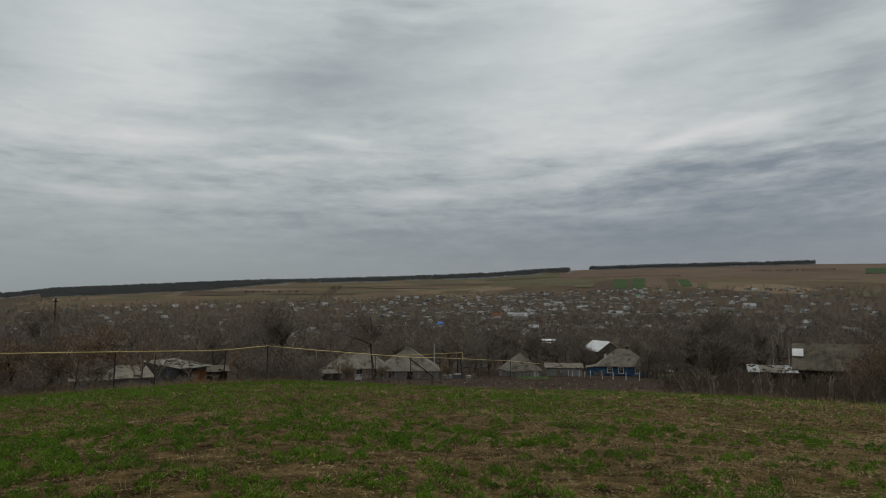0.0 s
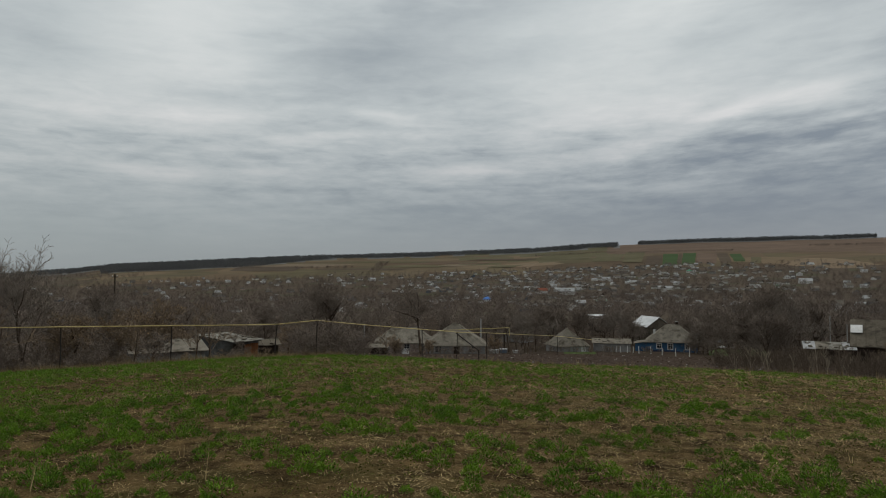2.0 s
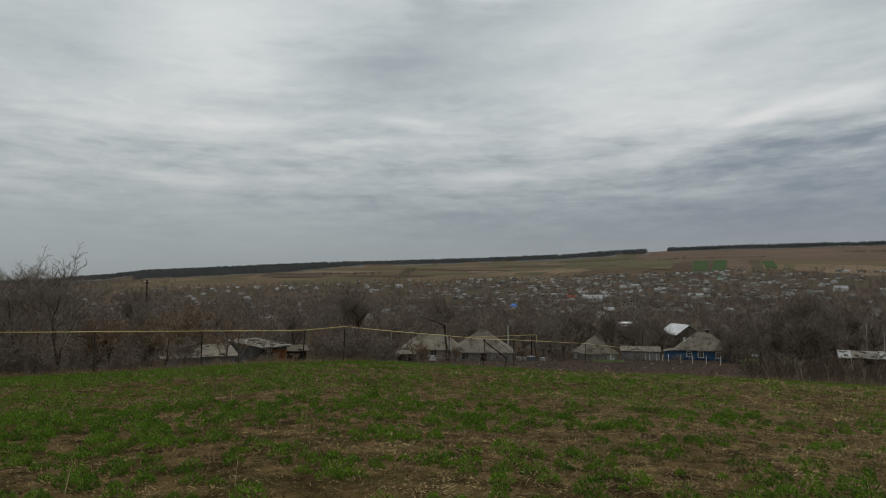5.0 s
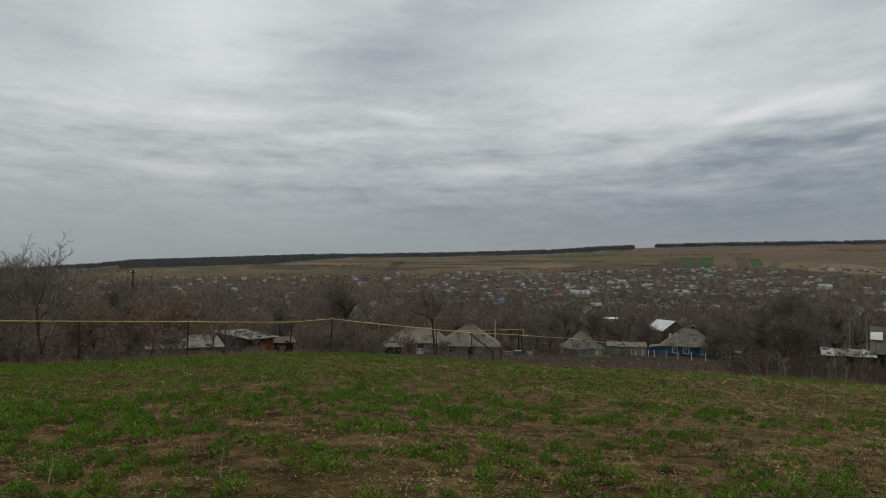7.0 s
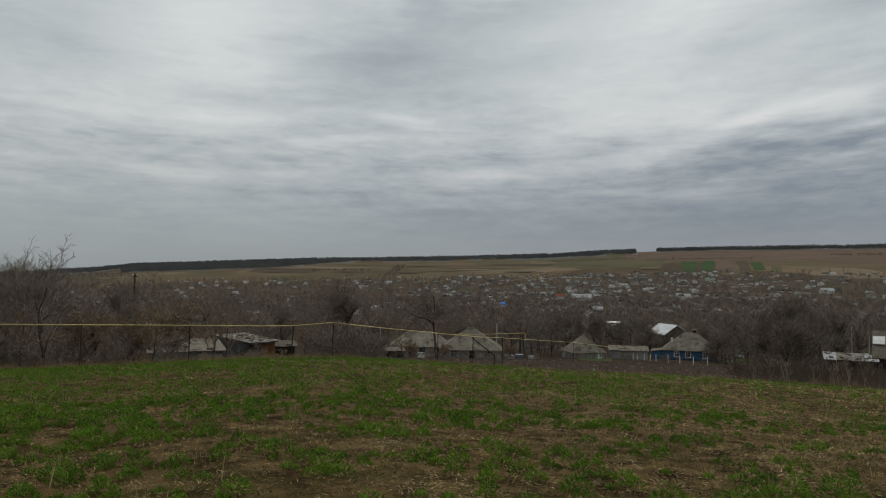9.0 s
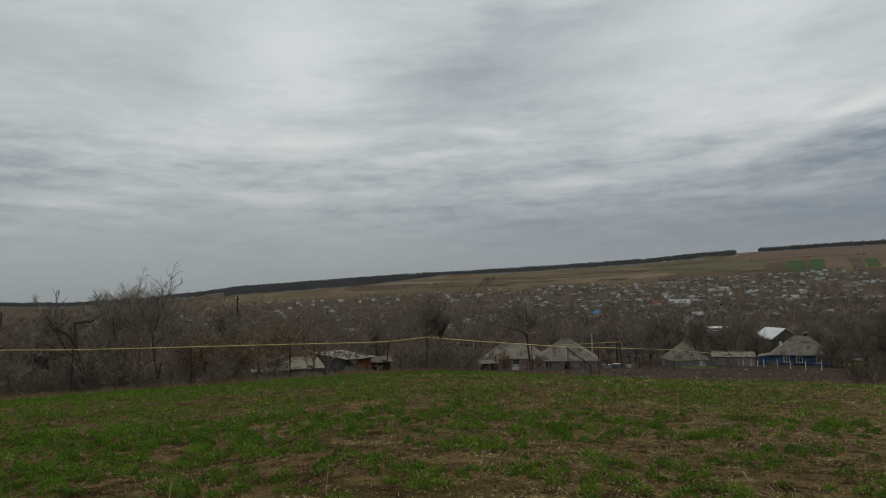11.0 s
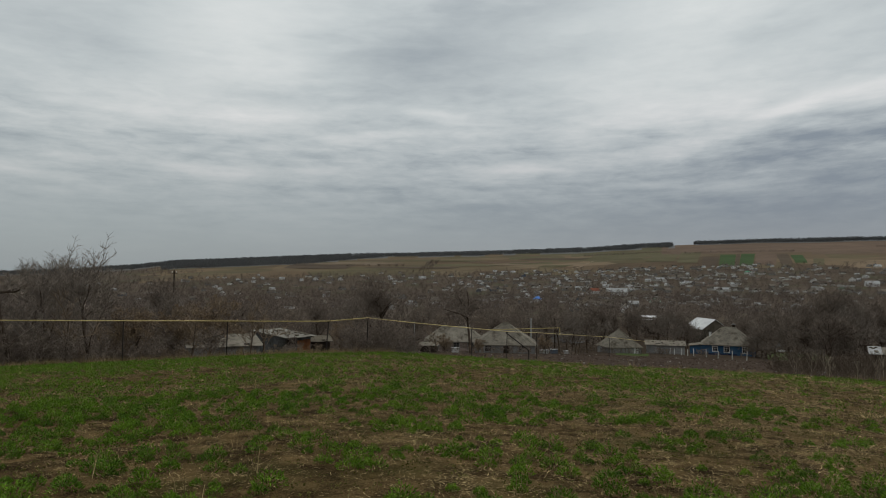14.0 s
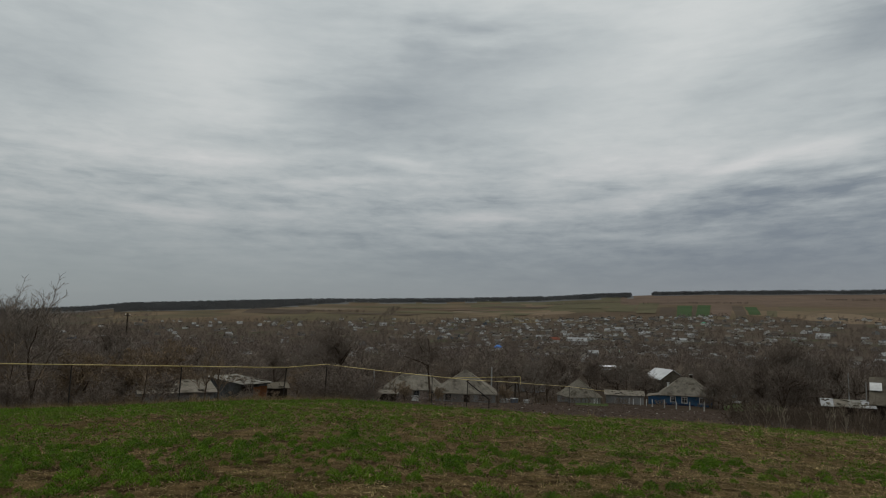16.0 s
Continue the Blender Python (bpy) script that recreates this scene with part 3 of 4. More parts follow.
part("plinth", boxes((-4.4, 1.4, -4.09, -4.0, -0.5, 0.55)), M_navy, blue_house, "dark navy plinth")
part("annex", boxes((-6.9, -4.66, -3.4, 1.5, -0.6, 1.75)), M_blue_wall, blue_house, "low blue lean-to")
part("annex_roof", slab_roof([[(-7.2, -3.7, 1.72), (-4.66, -3.7, 2.1), (-4.66, 1.8, 2.1), (-7.2, 1.8, 1.72)]], 0.08), M_asbestos, blue_house)
house(12.75, 182, 6.2, 7.8, 4.1, 2.2, M_old_sheet, M_zinc, "barn with bright pale metal gable roof", turn=30, shape="gable", along="y", name="barn", category="barn", over=0.4)
house(8.7, 225, 5.8, 7.0, 4.7, 0.8, M_dark, M_zinc, "dark shed with pale metal roof", shape="gable", name="shed", category="shed", over=0.5)
long_house = house(30.6, 92, 12.6, 8.0, 2.85, 2.55, M_dark, M_old_sheet, "long low house under a dark weathered sheet roof", turn=3, shape="gable", windows=((-3.4, 0.4, 0.8, 0.7), (1.0, 0.4, 0.8, 0.7)), door=(-1.2, 0.8, 1.4, M_dark), ribs=14)
part("roof_patch", slab_roof([[(-6.6, -2.55, 4.11), (-5.45, -2.55, 4.11), (-5.45, -1.35, 4.86), (-6.6, -1.35, 4.86)]], 0.06), M_white, long_house, "pale newer roof sheet")
house(-10.9, 122, 3.0, 3.0, 2.0, 0.5, M_bluegrey, M_bluegrey, "small blue-grey boarded shed", shape="gable", name="shed", category="shed")
house(2.2, 172, 7.0, 6.0, 2.2, 1.8, M_grey_wall, M_asbestos, "grey cottage half hidden behind bare trees", turn=-15, name="house")
house(17.4, 186, 8.0, 7.0, 2.3, 1.9, M_grey_wall, M_asbestos, "grey cottage behind bare trees", turn=20)


SHEETS = {M_pale_sheet.name: (M_pale_sheet, M_pale_sheet, M_asbestos), M_far_sheet.name: (M_far_sheet, M_pale_sheet, M_asbestos)}


def lean_to(az, r, w, d, front_h, back_h, wall, roof, label, turn, debris=0, door=None, bay_shade=None, sink=0.0):
    """A mono-pitch shed whose roof of loose sheets tilts to the front."""
    ob = thing("shed", az, r, turn, label, "shed", sink=sink)
    bm = bmesh.new()
    x, y = w / 2, d / 2
    v = [bm.verts.new(p) for p in ((-x, -y, -0.6), (x, -y, -0.6), (x, y, -0.6), (-x, y, -0.6), (-x, -y, front_h), (x, -y, front_h), (x, y, back_h), (-x, y, back_h))]
    for f in ((3, 2, 1, 0), (4, 5, 6, 7), (0, 1, 5, 4), (1, 2, 6, 5), (2, 3, 7, 6), (3, 0, 4, 7)):
        bm.faces.new([v[i] for i in f])
    part("wall", bm, wall, ob)
    n = max(3, int(w / 1.1))
    for i in range(n):
        a, b = -x - 0.3 + i * (w + 0.6) / n, -x - 0.3 + (i + 1) * (w + 0.6) / n - 0.03
        j = random.uniform(0, 0.05)
        over = random.uniform(0.25, 0.5)
        s = (back_h - front_h) / d
        part("roof_sheet", slab_roof([[(a, -y - over, front_h + 0.06 + j - over * s), (b, -y - over, front_h + 0.06 + j - over * s), (b, y + 0.2, back_h + 0.1 + j), (a, y + 0.2, back_h + 0.1 + j)]], 0.05), random.choice(SHEETS.get(roof.name, (roof,))), ob)
    for i in range(debris):
        px, py = random.uniform(-x, x), random.uniform(-y, y)
        z = front_h + (back_h - front_h) * (py + y) / d + 0.13
        s = random.uniform(0.08, 0.2)
        bm = bmesh.new()
        bmesh.ops.create_icosphere(bm, subdivisions=1, radius=s, matrix=Matrix.Translation((px, py, z)) @ Matrix.Diagonal((1.6, 1.1, 0.5, 1)))
        part("stone", bm, M_asbestos if i % 3 else M_old_sheet, ob)
    if bay_shade:
        a, b, h = bay_shade
        # no real opening: a dark panel on the solid wall paints the bay's shade
        part("shade_panel", boxes((a, b, -y - 0.03, -y + 0.01, -0.1, h)), M_dark, ob, "dark panel standing for the shade of an open bay")
        part("prop", boxes(((a + b) / 2 - 0.06, (a + b) / 2 + 0.06, -y - 0.3, -y - 0.18, -0.5, front_h)), M_dark, ob)
    if door:
        a, b, h = door
        k = max(2, int((b - a) / 0.22))
        dr = part("door", boxes((a, b, -y - 0.04, -y - 0.032, -0.2, h - 0.06)), M_dark, ob, "rust-orange board door")
        for i in range(k):
            part("board", boxes((a + (b - a) * i / k, a + (b - a) * (i + 1) / k - 0.015, -y - 0.075, -y - 0.04, -0.2, h + random.uniform(-0.04, 0.04))), M_rust, dr)
        part("hinge", boxes((a, a + 0.3, -y - 0.09, -y - 0.07, h * 0.7, h * 0.7 + 0.05)), M_post, dr)
    return ob


lean_to(-20.85, 65, 3.2, 4.0, 1.8, 2.18, M_block, M_pale_sheet, "grey block shed with stones on its roof and orange door", 44, 14, (-0.15, 1.5, 1.5), (-1.4, -0.2, 1.6))
lean_to(-25.4, 60, 5.4, 2.8, 1.15, 1.75, M_grey_wall, M_asbestos, "low pale shed with sagging grey sheet roof", 10, 8)
lean_to(-18.0, 67, 1.9, 2.4, 1.35, 1.6, M_dark, M_old_sheet, "low dark lean-to of old boards", 6, 4)
lean_to(9.75, 134, 6.6, 4.0, 1.65, 2.1, M_grey_wall, M_asbestos, "flat-roofed pale shed with clutter on its roof", 2, 22)
lean_to(25.1, 88, 4.6, 2.5, 2.05, 2.5, M_dark, M_far_sheet, "low shed with patched whitish sheet roof", 4, 16)
lean_to(-9.0, 96, 2.2, 2.0, 1.0, 1.2, M_dark, M_asbestos, "small dark hen house of boards", -8, 2)

# ---------------------------------------------------------------- gas pipe on posts
PIPE = [(-56, -2.6, 44), (-46.8, -2.86, 43.5), (-40.5, -3.22, 42), (-34.6, -3.38, 42), (-27, -3.52, 42), (-19.58, -3.61, 42), (-17.2, -3.60, 42), (-14.07, -3.33, 42.5),
        (-10.25, -3.72, 46), (-5.52, -4.12, 52), (-2.6, -4.35, 59), (-0.24, -4.40, 70), (5.54, -4.62, 95), (8.24, -4.87, 112)]


def at(az, el, r):
    x, y = polar(az, r)
    return Vector((x, y, EYE + r * math.tan(radians(el))))


def pipe_run(name, pts, radius, label):
    segs = []
    for a, b in zip(pts, pts[1:]):
        e = (b - a).normalized() * radius
        segs.append((a - e * 0.6, b + e * 0.6, radius, radius))
    vs, fs = tubes(segs, 8)
    me = mesh_of(name, vs, fs)
    return tagged(obj(name, me, M_yellow), label, "pipe")


pipe_run("gas_pipe", [at(*p) for p in PIPE], 0.027, "long yellow painted gas pipe carried on thin posts")
pipe_run("gas_pipe", [at(-4.2, -4.22, 84), at(-2.05, -4.14, 84), at(1.6, -3.97, 84), at(1.6, -4.02, 84), at(1.62, -4.62, 84)], 0.034, "yellow gas pipe branch with a square drop bend")


def pipe_post(az, r, top_el, lean=0.0, width=0.036, material=None, brace=0.0):
    ob = thing("pipe_post", az, r, 0, "thin dark steel post under the gas pipe", "post", "posts of the gas pipe")
    top = EYE + r * math.tan(radians(top_el)) - ob.location.z
    vs, fs = tubes([(Vector((0, 0, -0.5)), Vector((lean, 0, top)), width * 1.1, width)], 6)
    obj("pole", mesh_of("pole", vs, fs), material or M_post, ob)
    part("saddle", boxes((lean - 0.09, lean + 0.09, -0.05, 0.05, top - 0.04, top + 0.02)), material or M_post, ob)
    if brace:
        vs, fs = tubes([(Vector((0, 0, top - 0.05)), Vector((brace, 0.4, top * 0.35)), 0.05, 0.05), (Vector((brace, 0.4, top * 0.35)), Vector((brace, 0.4, -0.4)), 0.05, 0.05)], 5)
        obj("brace", mesh_of("brace", vs, fs), material or M_post, ob)
    return ob


for az, r, el, lean in ((-45.6, 43.3, -2.98, 0.0), (-40.7, 42, -3.24, 0.12), (-32.5, 42, -3.44, 0.0), (-25.1, 42, -3.56, 0.05), (-17.45, 42, -3.64, 0.2), (-14.12, 42.5, -3.37, 0.07), (-5.52, 52, -4.16, 0.0), (-0.24, 70, -4.44, 0.0), (5.5, 95, -4.66, 0.0)):
    pipe_post(az, r, el, lean)
pipe_post(-2.72, 59, -4.39, 0.1, brace=1.9)
tagged(pipe_post(-10.24, 75, -3.69, 0.0, 0.075, M_concrete), "pale grey concrete post beside the gas pipe", "post")


def utility_pole(az, r, top_el, material, label, width=0.11, arm=0.0):
    ob = thing("utility_pole", az, r, 0, label, "pole")
    top = EYE + r * math.tan(radians(top_el)) - ob.location.z
    vs, fs = tubes([(Vector((0, 0, -0.6)), Vector((0, 0, top)), width * 1.25, width)], 8)
    obj("pole", mesh_of("pole", vs, fs), material, ob)
    if arm:
        part("crossarm", boxes((-arm, arm, -0.06, 0.06, top - 0.4, top - 0.28)), material, ob)
        for s in (-0.8, 0.8):
            part("insulator", boxes((s * arm - 0.04, s * arm + 0.04, -0.04, 0.04, top - 0.28, top - 0.1)), M_white, ob)
    return ob


utility_pole(-0.71, 116, -3.25, M_concrete, "pale concrete utility pole", 0.11)
utility_pole(25.2, 110, -2.68, M_concrete, "slim pale concrete pole behind weeds", 0.06)
utility_pole(26.25, 112, -3.25, M_concrete, "slim pale concrete pole behind weeds", 0.06)
utility_pole(-29.05, 92, 0.38, M_dark, "dark wooden utility pole above the thicket", 0.085, 0.3)
utility_pole(1.2, 122, -3.2, M_dark, "dark wooden pole among trees", 0.1)


# ---------------------------------------------------------------- wire fence with pale posts
def picket_fence():
    ob = thing("fence", 11.8, 122, 0, "wire fence of pale posts at the ploughed strip", "fence")
    inv = ob.matrix_world.inverted()
    tops = []
    for i, (az, r) in enumerate([(8.7, 134), (9.15, 133), (9.5, 132), (10.1, 130), (10.45, 129), (10.95, 128), (11.4, 126), (11.85, 124), (12.75, 120), (13.6, 117), (14.6, 114), (15.6, 112)]):
        x, y = polar(az, r)
        b = inv @ Vector((x, y, ground(x, y)))
        h = 1.05 + 0.02 * i + random.uniform(-0.12, 0.12)
        lean = random.uniform(-0.08, 0.08)
        vs, fs = tubes([(b - Vector((0, 0, 0.3)), b + Vector((lean, 0, h)), 0.07, 0.06)], 4)
        obj("post", mesh_of("post", vs, fs), M_white, ob)
        tops.append(b + Vector((lean, 0, h - 0.1)))
    for k in (0, 0.45):
        segs = [(a - Vector((0, 0, k)), b - Vector((0, 0, k)), 0.012, 0.012) for a, b in zip(tops, tops[1:])]
        vs, fs = tubes(segs, 3)
        obj("wire", mesh_of("wire", vs, fs), M_post, ob)


picket_fence()

# ---------------------------------------------------------------- bare trees


def skeleton_of(seed, height, trunk_r, lean, kids, spread=0.75, first=0.3, min_r=0.012, wander=0.22):
    """Limbs of a bare tree as tapered segments: thick ones for the trunk, thin ones for the crown."""
    rng = random.Random(seed)
    thick, thin = [], []

    def grow(p, d, length, r, level):
        n = 4 if level == 0 else 3 if level < len(kids) - 1 else 2 if level < len(kids) else 1
        pts = [p]
        q = p.copy()
        for i in range(n):
            d = (d + Vector((rng.gauss(0, 1), rng.gauss(0, 1), rng.gauss(0, 1) + (0.35 if level else 0.6))) * wander * (0.55 if level == 0 else 1)).normalized()
            q = q + d * (length / n)
            pts.append(q.copy())
        for i in range(n):
            a, b = r * (1 - 0.6 * i / n), r * (1 - 0.6 * (i + 1) / n)
            (thick if level <= 1 and r > 0.05 else thin).append((pts[i], pts[i + 1], max(a, min_r), max(b, min_r)))
        if level >= len(kids):
            return
        for c in range(kids[level]):
            f = rng.uniform(first if level == 0 else 0.2, 1.0)
            k = min(int(f * n), n - 1)
            base = pts[k].lerp(pts[k + 1], f * n - k)
            side = Vector((rng.gauss(0, 1), rng.gauss(0, 1), rng.gauss(0, 0.45))).normalized()
            nd = (d * (1 - spread) + side * spread + Vector((0, 0, 0.22))).normalized()
            grow(base, nd, length * rng.uniform(0.45, 0.72) * (1.05 - 0.25 * f), r * rng.uniform(0.42, 0.6), level + 1)

    grow(Vector((0, 0, -0.3)), Vector((lean, 0, 1)).normalized(), height * 0.62, trunk_r, 0)
    return thick, thin


def tree_kind(seed, height, trunk_r, lean, kids, twig, label, name="tree", spread=0.75, first=0.3, min_r=0.013, wander=0.22):
    thick, thin = skeleton_of(seed, height, trunk_r, lean, kids, spread, first, min_r, wander)
    ob = tagged(new(name), label, "tree")
    vs, fs = tubes(thick, 6)
    obj("trunk", mesh_of("trunk", vs, fs), M_bark, ob)
    vs, fs = tubes(thin, 3)
    obj("crown", mesh_of("crown", vs, fs), twig, ob)
    return ob


def put(ob, az, r, turn=0.0, scale=1.0):
    x, y = polar(az, r)
    ob.matrix_world = pose(x, y, ground(x, y), 0, 0, turn) @ Matrix.Scale(scale, 4)
    return ob


def again(ob, az, r, turn, scale):
    x, y = polar(az, r)
    c = copy_thing(ob, pose(x, y, ground(x, y), 0, 0, turn))
    c.scale = (scale, scale, scale)
    return c


def build_trees():
    walnut = put(tree_kind(11, 8.4, 0.10, 0.05, (11, 8, 6, 5), M_twig_pale, "bare old fruit tree with dark spreading limbs", min_r=0.0075, spread=0.56, first=0.12, wander=0.27), -34.7, 45, 20, 0.88)
    leaning = put(tree_kind(23, 7.6, 0.16, -0.45, (7, 6, 5, 4), M_twig_pale, "bare leaning fruit tree at the field edge", spread=0.62), -39.6, 43.5, 40, 0.95)
    upright = put(tree_kind(6, 7.4, 0.15, 0.0, (13, 8, 6, 5), M_twig, "upright bare tree with dense fine twigs", spread=0.62, first=0.25, min_r=0.009, wander=0.13), -12.9, 62, 0)
    wide = put(tree_kind(44, 8.2, 0.17, 0.04, (8, 6, 5, 4), M_twig, "bare tree with a thick crooked trunk and wide limbs", wander=0.2, spread=0.68, first=0.5), -5.6, 92, 10, 1.3)
    bushy = put(tree_kind(77, 6.0, 0.11, 0.1, (10, 7, 6, 5), M_twig_tan, "dense tan-brown bare shrub tree", first=0.08, spread=0.7), -26.4, 52, 0)
    slim = put(tree_kind(91, 5.2, 0.07, 0.0, (7, 6, 5), M_twig_tan, "slim young bare tree at the field edge", first=0.2, spread=0.55), -23.3, 46, 0, 0.8)
    kinds = (walnut, leaning, upright, wide, bushy, slim)
    dense = put(tree_kind(131, 10.5, 0.2, 0.05, (11, 8, 7, 6), M_twig, "tall bare tree with a dense haze of fine twigs", first=0.1, spread=0.6, min_r=0.011), 21.2, 99, 0)
    hazy = put(tree_kind(137, 9.0, 0.16, -0.1, (12, 8, 7, 5), M_twig, "broad bare tree with many fine dark twigs", first=0.06, spread=0.72, min_r=0.011, wander=0.27), 19.6, 103, 0)
    kinds += (dense, hazy)
    # last year's tan leaves that still hang on the shrub tree
    leaf_rng = random.Random(15)
    ends = [p1 for _, p1, _, r in skeleton_of(77, 6.0, 0.11, 0.1, (10, 7, 6, 5), 0.7, 0.08, 0.013, 0.22)[1] if r < 0.02]
    vs, ts = [], []
    for p in leaf_rng.sample(ends, min(len(ends), 1500)):
        a, b = (Vector([leaf_rng.gauss(0, 0.035) for _ in range(3)]) for _ in range(2))
        k = len(vs)
        vs += [p, p + a, p + a + b, p + b]
        ts += [(k, k + 1, k + 2), (k, k + 2, k + 3)]
    tagged(obj("leaves", fast_mesh("leaves", [tuple(v) for v in vs], ts, M_leaf), None, bushy), "withered tan leaves")
    put(tree_kind(64, 6.5, 0.12, 0.0, (9, 6, 6), M_willow, "yellowish budding willow behind the long house", spread=0.6, min_r=0.02), 28.0, 135, 0)
    rng = random.Random(3)
    for k, az, r, s in ((3, -45.2, 52, 0.95), (0, -48.5, 50, 0.95), (1, -43.4, 58, 0.95), (0, -37.2, 50, 0.95), (2, -41.8, 60, 0.9), (4, -29.0, 50, 0.85), (4, -31.5, 48, 0.8), (0, -29.8, 58, 0.75), (5, -36.2, 44, 0.9),
                        (5, -22.2, 47, 0.75), (5, -27.6, 45, 0.8), (4, -24.6, 72, 0.75), (4, -16.3, 78, 0.8), (0, -15.5, 88, 0.9), (2, -10.2, 100, 0.8), (5, -8.6, 84, 0.7),
                        (2, -3.9, 132, 0.9), (4, -7.7, 88, 0.5), (4, -5.0, 84, 0.45), (3, 1.6, 118, 0.95), (0, 2.9, 112, 0.9), (2, 3.8, 120, 1.0), (4, 0.5, 100, 0.55), (1, 4.8, 140, 1.0), (2, 5.6, 155, 1.1), (0, 9.9, 165, 1.1),
                        (2, 11.2, 172, 1.0), (3, 16.6, 138, 1.05), (2, 17.2, 136, 0.9), (2, 15.7, 150, 1.05), (0, 18.3, 140, 1.0), (3, 20.4, 105, 1.1), (2, 21.6, 100, 1.0), (0, 22.8, 98, 1.05), (2, 21.0, 92, 0.9), (1, 23.9, 104, 1.0),
                        (3, 25.6, 120, 1.0), (2, 27.5, 118, 1.1), (0, 29.4, 115, 1.1), (2, 31.6, 80, 0.7), (3, 33.0, 86, 1.0), (4, 33.8, 60, 0.8), (2, 35.2, 75, 0.9), (5, 28.6, 66, 0.6), (2, 19.4, 110, 0.7), (5, 30.4, 58, 0.6), (2, 7.6, 190, 0.9), (4, 32.6, 58, 0.9), (4, 34.6, 56, 1.0), (4, 31.2, 66, 0.75), (2, 33.4, 66, 0.9), (5, 29.8, 62, 0.7), (0, 8.3, 208, 0.8), (2, 9.3, 210, 0.85), (2, 13.9, 166, 0.8), (0, 11.9, 170, 0.7), (2, 17.0, 128, 0.85), (0, 16.2, 132, 0.8), (0, 8.9, 195, 0.75), (2, 9.6, 200, 0.9), (2, 11.4, 165, 0.8), (0, 10.6, 160, 0.7), (3, 4.2, 160, 1.1), (0, 3.2, 150, 1.0), (2, 0.6, 140, 1.0), (0, -0.6, 150, 0.9), (2, 2.2, 135, 0.9), (6, 22.3, 104, 1.0), (7, 20.6, 108, 1.0), (6, 23.3, 110, 0.95), (7, 18.4, 112, 0.9), (6, 24.2, 118, 0.9), (7, 22.0, 94, 0.8), (7, 16.9, 134, 0.85), (6, 17.6, 140, 0.9), (7, 9.2, 178, 1.0), (6, 5.0, 150, 0.95), (7, 2.6, 140, 0.9), (7, 31.0, 110, 1.0), (6, 33.5, 104, 1.0), (7, -15.0, 96, 0.9), (6, -18.0, 104, 0.8), (7, -24.0, 92, 0.85), (6, -30.5, 70, 0.72), (7, -33.0, 64, 0.7), (7, -38.0, 62, 0.7), (7, -44.0, 66, 0.75), (7, -48, 62, 0.75), (6, 7.0, 170, 0.85), (7, 10.8, 182, 0.9), (7, -0.9, 128, 0.7), (7, 16.0, 137, 0.55)):
        again(kinds[k], az, r, rng.uniform(0, 360), s * rng.uniform(0.94, 1.06) * (0.96 if az < -33 else 1))


build_trees()


# ---------------------------------------------------------------- woods, thickets, weeds
def scatter(name, templates, spots, material, label, category):
    """Many plants from a few shapes, joined into one mesh of stuff. A spot: x, y, z, turn, scale."""
    V, T, base = [], [], 0
    rng = np.random.RandomState(5)
    for x, y, z, turn, s in spots:
        v, t = templates[rng.randint(len(templates))]
        c, n = math.cos(turn), math.sin(turn)
        w = np.empty_like(v)
        w[:, 0], w[:, 1], w[:, 2] = (v[:, 0] * c - v[:, 1] * n) * s + x, (v[:, 0] * n + v[:, 1] * c) * s + y, v[:, 2] * s + z
        V.append(w), T.append(t + base)
        base += len(v)
    me = fast_mesh(name, np.concatenate(V), np.concatenate(T), material)
    return tagged(obj(name, me), label, category, kind="stuff")


def triangles(verts, faces):
    t = []
    for f in faces:
        t += [(f[0], f[i], f[i + 1]) for i in range(1, len(f) - 1)]
    return np.array([tuple(v) for v in verts], dtype=np.float32), np.array(t, dtype=np.int32)


def light_tree(seed, height, kids, min_r, first=0.15, trunk=0.12, spread=0.68, wander=0.22):
    a, b = skeleton_of(seed, height, trunk, 0.05, kids, spread, first, min_r, wander)
    return triangles(*tubes(a + b, 3))


def sliver_tree(seed, height, n, width):
    """A far tree: a stem and a ragged crown of thin twig bundles."""
    rng = random.Random(seed)
    vs, ts = [], []
    for i in range(n):
        a, e = rng.uniform(0, 6.283), rng.uniform(0.15, 1.0)
        rr = height * 0.34 * math.sqrt(rng.random()) * math.sin(math.pi * min(e * 0.9 + 0.05, 1)) + 0.1
        p = np.array((rr * math.cos(a), rr * math.sin(a), height * e))
        d = np.array((math.cos(a) * 0.5 + rng.gauss(0, 0.3), math.sin(a) * 0.5 + rng.gauss(0, 0.3), 0.9)) * height * rng.uniform(0.1, 0.22)
        s = np.array((rng.gauss(0, 1), rng.gauss(0, 1), rng.gauss(0, 0.3)))
        s *= width / np.linalg.norm(s)
        k = len(vs)
        vs += [p - s, p + s, p + d]
        ts.append((k, k + 1, k + 2))
    k = len(vs)
    w = width * 0.7
    vs += [(-w, 0, -0.5), (w, 0, -0.5), (0, 0, height * 0.7)]
    ts.append((k, k + 1, k + 2))
    return np.array(vs, dtype=np.float32), np.array(ts, dtype=np.int32)


def spots_in(n, az0, az1, r0, r1, s0, s1, seed, keep=None):
    rng = random.Random(seed)
    out = []
    while len(out) < n:
        az, r = rng.uniform(az0, az1), math.sqrt(rng.uniform(r0 * r0, r1 * r1))
        if keep and not keep(az, r, rng):
            continue
        x, y = polar(az, r)
        out.append((x, y, ground(x, y), rng.uniform(0, 6.283), rng.uniform(s0, s1)))
    return out


